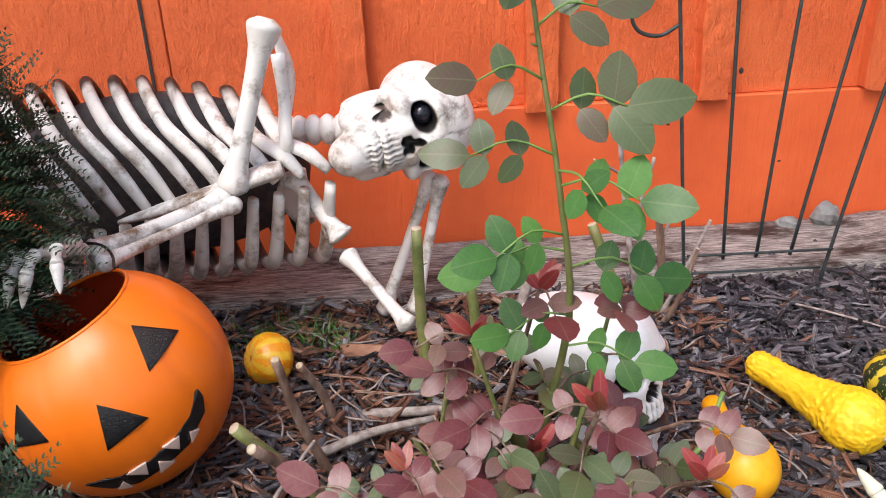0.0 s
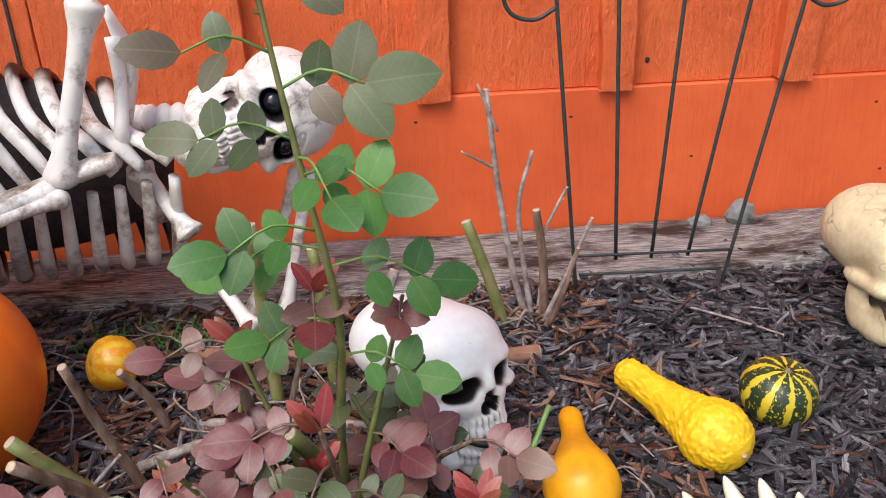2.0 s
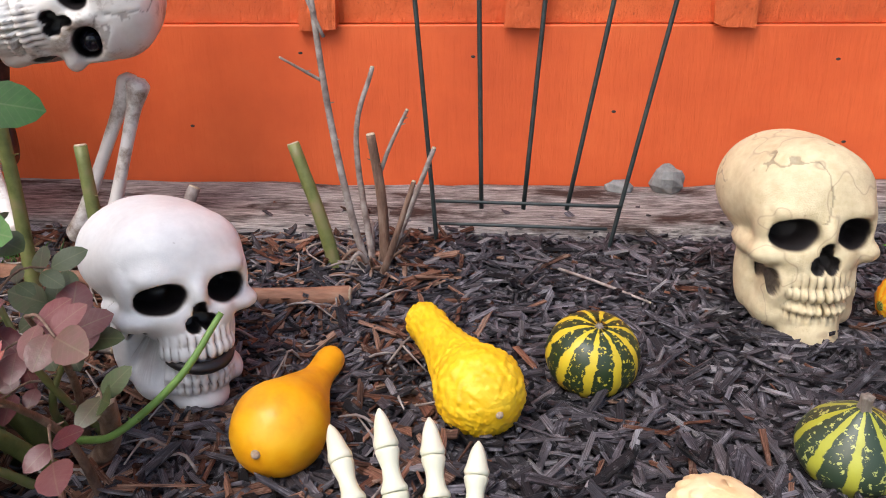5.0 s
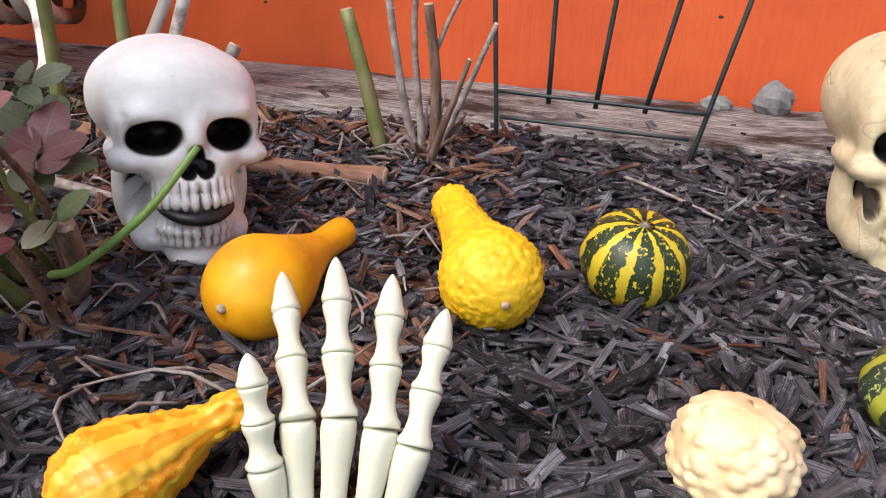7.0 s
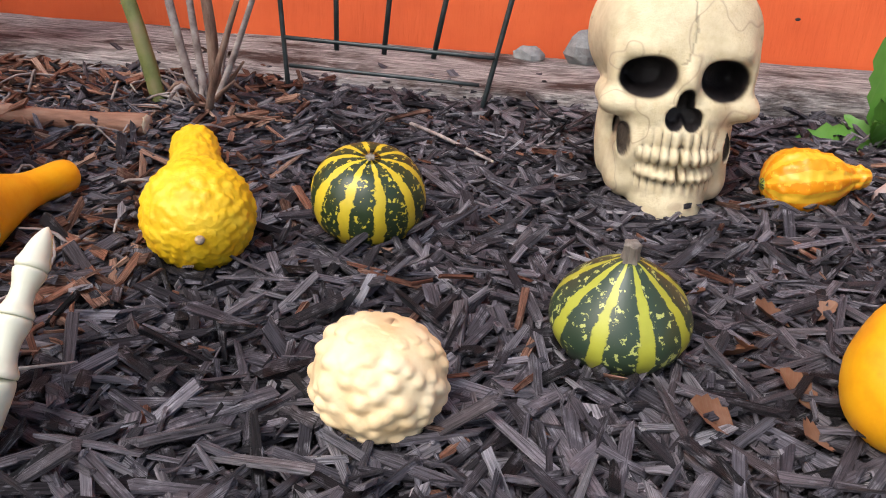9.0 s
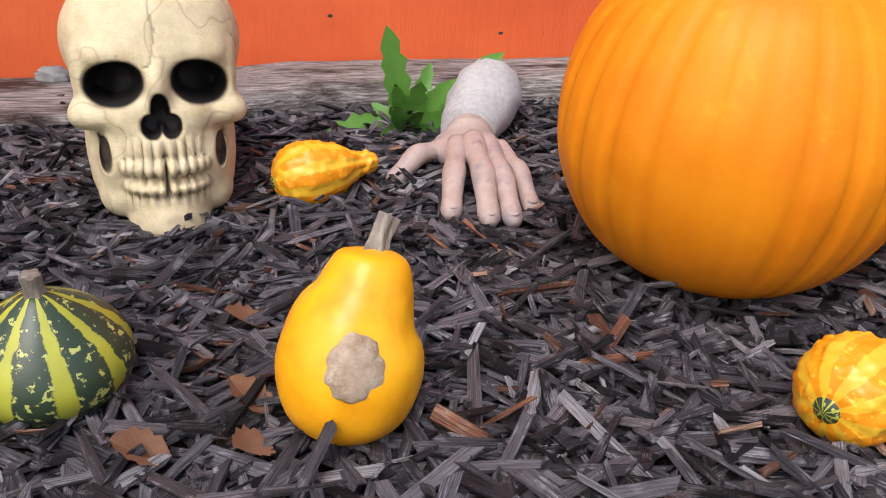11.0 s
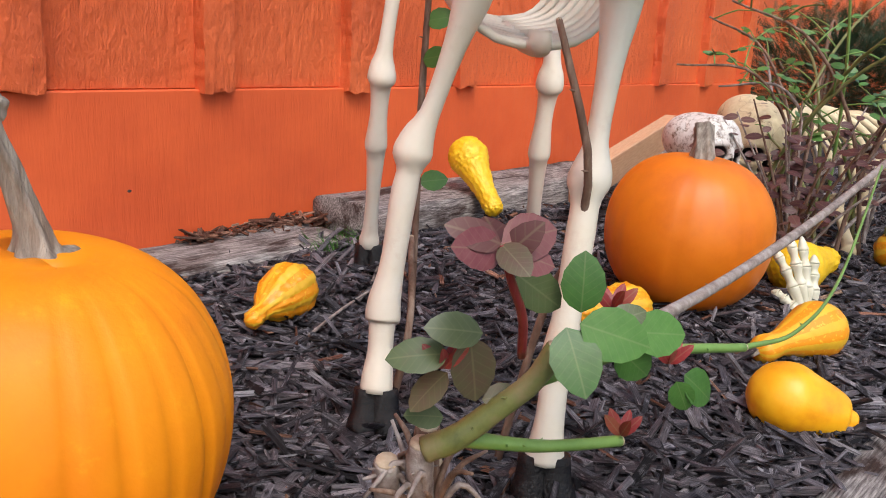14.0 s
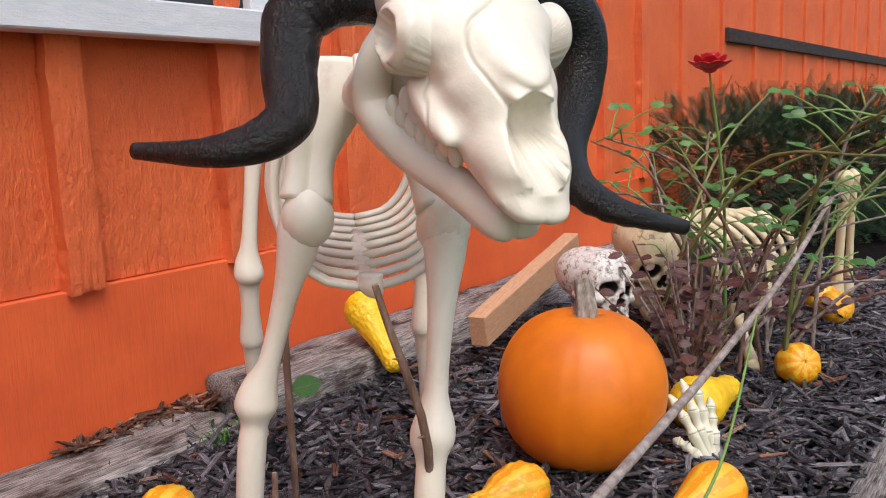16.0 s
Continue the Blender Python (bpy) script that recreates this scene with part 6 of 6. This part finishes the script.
# far rose bush with a red bloom
rose3 = thing("rose_bush", "tangled rose bush with thin green canes and one red bloom", "rose bush")
for k in range(30):
    x0, y0 = 3.6 + rnd.uniform(-0.12, 0.3), 1.0 + rnd.uniform(-0.2, 0.2)
    hgt = rnd.uniform(0.25, 0.8)
    dx, dy = rnd.uniform(-0.45, 0.6), rnd.uniform(-0.6, 0.4)
    c = cane(rose3, [(x0, y0, 0.03, 0.006), (x0 + dx * 0.15, y0 + dy * 0.15, hgt * 0.5, 0.005), (x0 + dx * 0.5, y0 + dy * 0.5, hgt * 0.85, 0.004), (x0 + dx, y0 + dy, hgt * rnd.uniform(0.8, 1.1), 0.0025)], (CANE, BARK, GREY_BARK)[k % 3], 3, "cane", 7, 14, False, k)
    for j in range(6):
        q = c[rnd.randrange(10, 41)][:3]
        a = rnd.uniform(0, 6.28)
        aim = np.array((math.cos(a), math.sin(a), rnd.uniform(0, 0.8)))
        ln = rnd.uniform(0.05, 0.16)
        e = q + aim * ln
        if q[2] > 0.3:
            Build().tube([(*q, 0.0025), (*((q + e) / 2 + np.array((0, 0, 0.015))), 0.002), (*e, 0.0014)], 4, 5).make("twig", LIME, rose3)
        for _ in range(2 if q[2] > 0.3 else 4):
            a = rnd.uniform(0, 6.28)
            leaf(rose3, "wine" if q[2] < 0.34 else "small", q if q[2] < 0.34 else e, (math.cos(a), math.sin(a), rnd.uniform(-0.2, 0.5)), (-0.5, -0.4, 0.7), rnd.uniform(0.7, 1.1), rnd)
b = Build()
for ring, (count, rad, tilt, size) in enumerate(((3, 0.006, 0.1, 0.018), (5, 0.013, 0.35, 0.023), (6, 0.021, 0.75, 0.027), (7, 0.027, 1.15, 0.027))):
    for k in range(count):
        a = 2 * math.pi * k / count + ring * 0.7
        tm = Euler((0, 0, a)).to_matrix() @ Euler((0, tilt + rnd.uniform(-0.12, 0.12), 0)).to_matrix()
        b.ball((3.52 + rad * math.cos(a), 1.0 + rad * math.sin(a), 0.832 - 0.005 * ring), (0.0035, size * 0.85, size), 12, 10, 0, tm, lambda d: 1 + 0.12 * noise.noise((d.x * 3, d.y * 3, d.z * 3)))
b.make("bloom", RED_PETAL, rose3, "open red rose bloom")
cane(rose3, [(3.66, 1.0, 0.1, 0.005), (3.6, 0.99, 0.5, 0.004), (3.54, 1.01, 0.82, 0.003)], LIME, 3, "cane", 7, 14, False, 77)

# dandelion-like weed
weed = thing("weed", "bright green jagged weed growing from the mulch", "weed")


def weed_leaf(aim, length, width, droop):
    b = Build()
    n = 12
    d = V(*aim).normalized()
    side = d.cross(V(0.1, -0.9, 0.45)).normalized()
    for i in range(n + 1):
        u = i / n
        w = width * 0.8 * (0.15 + 0.85 * math.sin(math.pi * min(1, u * 0.92 + 0.05)) ** 0.8) * (1 + 0.17 * (-1) ** i) * (1 if i < n else 0.05)
        c = V(1.415, 1.606, 0.015) + d * length * u + V(0, 0, -droop * length * u * u)
        for s in (-1, 0, 1):
            q = c + side * (w * s) + V(0, -0.2 * w * abs(s), 0.15 * w * abs(s) + 0.006 * noise.noise((u * 8, s, length * 30)))
            b.v.append(q[:])
    for i in range(n):
        for k in range(2):
            a = i * 3 + k
            b.f.append((a, a + 1, a + 4, a + 3))
            b.m.append(0)
    b.make("leaf", WEED_GREEN, weed)


for aim, ln, wd, dr in (((-0.2, 0.0, 1), 0.18, 0.026, 0.0), ((0.1, -0.3, 0.9), 0.12, 0.022, 0.1), ((0.85, 0.05, 0.85), 0.22, 0.024, 0.1), ((0.5, -0.2, 0.9), 0.13, 0.02, 0.1), ((-1, -0.1, 0.4), 0.15, 0.03, 0.3), ((-0.9, -0.3, 0.3), 0.12, 0.028, 0.3), ((0.5, -0.4, 0.6), 0.12, 0.018, 0.2), ((-0.4, -0.5, 0.35), 0.1, 0.016, 0.2), ((0.1, -0.7, 0.4), 0.09, 0.017, 0.3), ((0.8, -0.3, 0.5), 0.12, 0.018, 0.2), ((-0.7, 0.1, 0.25), 0.11, 0.016, 0.2), ((0.3, 0.3, 0.8), 0.14, 0.017, 0.1), ((-0.2, -0.2, 0.8), 0.11, 0.018, 0.1), ((0.4, -0.1, 0.35), 0.1, 0.018, 0.2)):
    weed_leaf(aim, ln, wd, dr)
for _ in range(14):
    a = rnd.uniform(0, 6.28)
    weed_leaf((math.cos(a), math.sin(a) * 0.6, rnd.uniform(0.2, 0.9)), rnd.uniform(0.08, 0.13), 0.016, rnd.uniform(0.1, 0.4))


def yew(name, label, centre, radii, sprays, seed, length=0.09):
    """A clipped yew: sprays of needles round a shell, on a few limbs."""
    rn = random.Random(seed)
    t = thing(name, label, "yew")
    b = Build()
    cx, cy, cz = centre
    for _ in range(10):
        d = V(rn.gauss(0, 1), rn.gauss(0, 1), rn.gauss(0.3, 1)).normalized()
        Build().tube([(cx, cy, 0, 0.014), (cx + d.x * radii[0] * 0.5, cy + d.y * radii[1] * 0.5, cz + d.z * radii[2] * 0.5, 0.008), (cx + d.x * radii[0] * 0.85, cy + d.y * radii[1] * 0.85, cz + d.z * radii[2] * 0.85, 0.003)], 6, 6).make("limb", BARK, t)
    for _ in range(sprays):
        d = V(rn.gauss(0, 1), rn.gauss(0, 1), rn.gauss(0, 1)).normalized()
        f = rn.uniform(0.62, 1.0) * (1 + 0.22 * noise.noise((d.x * 3 + seed, d.y * 3, d.z * 3)))
        o = V(cx + d.x * radii[0] * f, cy + d.y * radii[1] * f, cz + d.z * radii[2] * f)
        if o.z < 0.01:
            continue
        aim = (d + V(rn.uniform(-0.6, 0.6), rn.uniform(-0.6, 0.6), rn.uniform(-0.5, 0.4))).normalized()
        side = aim.cross(V(rn.uniform(-0.4, 0.4), rn.uniform(-0.4, 0.4), 1)).normalized()
        nrm = side.cross(aim)
        ln = length * rn.uniform(0.6, 1.2)
        steps = 9
        for k in range(steps):
            q = o + aim * (ln * k / steps)
            for s in (-1, 1):
                nl = 0.2 * length * (1 - 0.5 * k / steps)
                e = q + (side * s + aim * 0.6 + nrm * 0.25).normalized() * nl
                w = aim * (0.018 * length + 0.0006)
                i0 = len(b.v)
                mid = (q + e) / 2 + nrm * 0.001
                b.v.extend(((q - w * 0.5)[:], (q + w * 0.5)[:], (mid + w)[:], e[:], (mid - w)[:]))
                b.f.append((i0, i0 + 1, i0 + 2, i0 + 3, i0 + 4))
                b.m.append(0)
    b.make("foliage", NEEDLE, t)
    return t


yew("yew_shrub", "dark green needled yew branches beside the wall", (-0.96, 1.14, 0.5), (0.25, 0.2, 0.32), 3600, 1)
yew("yew_shrub", "dark green needled yew branches in front of the pail", (-0.73, 0.7, 0.2), (0.11, 0.09, 0.11), 360, 2)
for i, (hx, hy) in enumerate(((5.9, 1.75), (6.3, 1.3), (6.8, 1.7), (7.6, 1.5), (6.6, 0.8))):
    yew("yew_hedge", "dense dark green clipped yew hedge", (hx, hy, 0.3), (0.62, 0.55, 0.48), 2600, 10 + i, 0.11)

# plank, stones, dry leaves
pl = bevel_box((0, 0, 0), (0.7, 0.05, 0.085), 0.003).make("wood_offcut", LUMBER, smooth=False, at=Matrix.Translation((3.565, 1.54, 0.23)) @ pose(0, 0, 0, 0, -10, 7))
tagged(pl, "pale new lumber offcut propped on the back timber", "lumber")
for sx, sz, r in ((0.957, 0.09, 0.036), (0.855, 0.072, 0.03)):
    sb = Build().ball((sx, 1.86, sz - 0.005), (r, r * 0.7, r * (1 if r > 0.03 else 0.6)), 9, 7, 0, None, lambda d: 1 + 0.3 * noise.noise((d.x * 1.7 + sx * 9, d.y * 1.7, d.z * 1.7)))
    tagged(sb.make("stone", STONE, smooth=False), "small grey stone on the back timber", "stone")
LEAVES["dry"] = leaf_mesh("leaf_dry", LEAF_DRY, 0.07, 0.05, 0.75, -0.45, 0.12)
LEAVES["grey"] = leaf_mesh("leaf_grey", LEAF_GREY, 0.07, 0.05, 0.6, -0.3, 0.3)
for k in range(46):
    z = rnd.random()
    if k < 26:
        x, y = rnd.uniform(-0.5, 0.3), rnd.uniform(0.75, 1.5)
    elif k < 36:
        x, y = rnd.uniform(1.05, 1.3), rnd.uniform(0.85, 1.1)
    else:
        x, y = rnd.uniform(1.8, 3.2), rnd.uniform(0.8, 1.7)
    a = rnd.uniform(0, 6.28)
    ob = leaf(None, "grey" if k in (3, 4, 5) else "dry", (x if k not in (3, 4, 5) else -0.37 + 0.03 * k % 2, y if k not in (3, 4, 5) else 0.93, ground_z(x, y) + 0.012), (math.cos(a), math.sin(a), 0.15), (0, 0, 1), rnd.uniform(0.3, 0.62), rnd)
    ob.name = "dry_leaf"
    tagged(ob, "crumpled brown fallen leaf on the mulch", "leaf", "fallen leaves")

# second skeleton lying among the far roses
b = Build()
for i in range(8):
    cx, cy = 4.0 + 0.055 * i, 1.3 - 0.02 * i
    b.tube([(cx, cy + 0.13, 0.12, 0.01), (cx + 0.01, cy + 0.1, 0.3, 0.012), (cx + 0.03, cy, 0.36, 0.013), (cx + 0.05, cy - 0.12, 0.28, 0.012), (cx + 0.06, cy - 0.15, 0.16, 0.009)], 18, 8, 0, None, 0.8)
# another added ball, to blacken the gaps between these ribs
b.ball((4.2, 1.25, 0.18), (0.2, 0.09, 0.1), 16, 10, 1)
b.tube([(3.95, 1.28, 0.33, 0.018), (4.2, 1.24, 0.37, 0.022), (4.5, 1.17, 0.33, 0.018)], 16, 10)
limb(b, (3.8, 1.02, 0.16), (3.58, 0.9, 0.06), 0.016)
limb(b, (4.05, 1.0, 0.28), (3.95, 0.98, 0.09), 0.02)
limb(b, (4.35, 0.85, 0.5), (4.42, 0.88, 0.08), 0.017)
limb(b, (4.42, 0.84, 0.5), (4.5, 0.86, 0.08), 0.014)
tagged(b.make("skeleton_figure", [BONE_CREAM, HOLLOW_DARK]), "cream plastic skeleton lying among the rose stems", "skeleton")

# twig litter, grass tufts and moss
b = Build()
rt = random.Random(77)
for _ in range(150):
    x, y = rt.uniform(-0.6, 0.5), rt.uniform(0.75, 1.6)
    a, ln = rt.uniform(0, 6.28), rt.uniform(0.04, 0.16)
    z = ground_z(x, y) + 0.016
    b.tube([(x, y, z, 0.0022), (x + ln * 0.5 * math.cos(a), y + ln * 0.5 * math.sin(a), z + rt.uniform(0, 0.03), 0.002), (x + ln * math.cos(a + 0.3), y + ln * math.sin(a + 0.3), z + rt.uniform(-0.005, 0.03), 0.001)], 5, 5)
tagged(b.make("twig_litter", GREY_BARK), "thin dry twigs littering the bed under the roses", "twigs", kind="stuff")
b = Build()
for _ in range(420):
    cx, cy = rt.choice(((-0.38, 1.5), (-0.33, 1.46), (-0.45, 1.48), (2.62, 1.7), (2.56, 1.71)))
    x, y = cx + rt.gauss(0, 0.045), cy + rt.gauss(0, 0.03)
    z, h, a = ground_z(x, y), rt.uniform(0.02, 0.055), rt.uniform(0, 6.28)
    i0 = len(b.v)
    w = 0.0016
    b.v.extend(((x - w, y, z), (x + w, y, z), (x + 0.4 * h * math.cos(a) + w * 0.6, y + 0.4 * h * math.sin(a), z + h * 0.7), (x + 0.9 * h * math.cos(a), y + 0.9 * h * math.sin(a), z + h), (x + 0.4 * h * math.cos(a) - w * 0.6, y + 0.4 * h * math.sin(a), z + h * 0.7)))
    b.f.append((i0, i0 + 1, i0 + 2, i0 + 3, i0 + 4))
    b.m.append(0)
tagged(b.make("grass_tuft", WEED_GREEN), "small green grass tufts beside the back timber", "grass", kind="stuff")
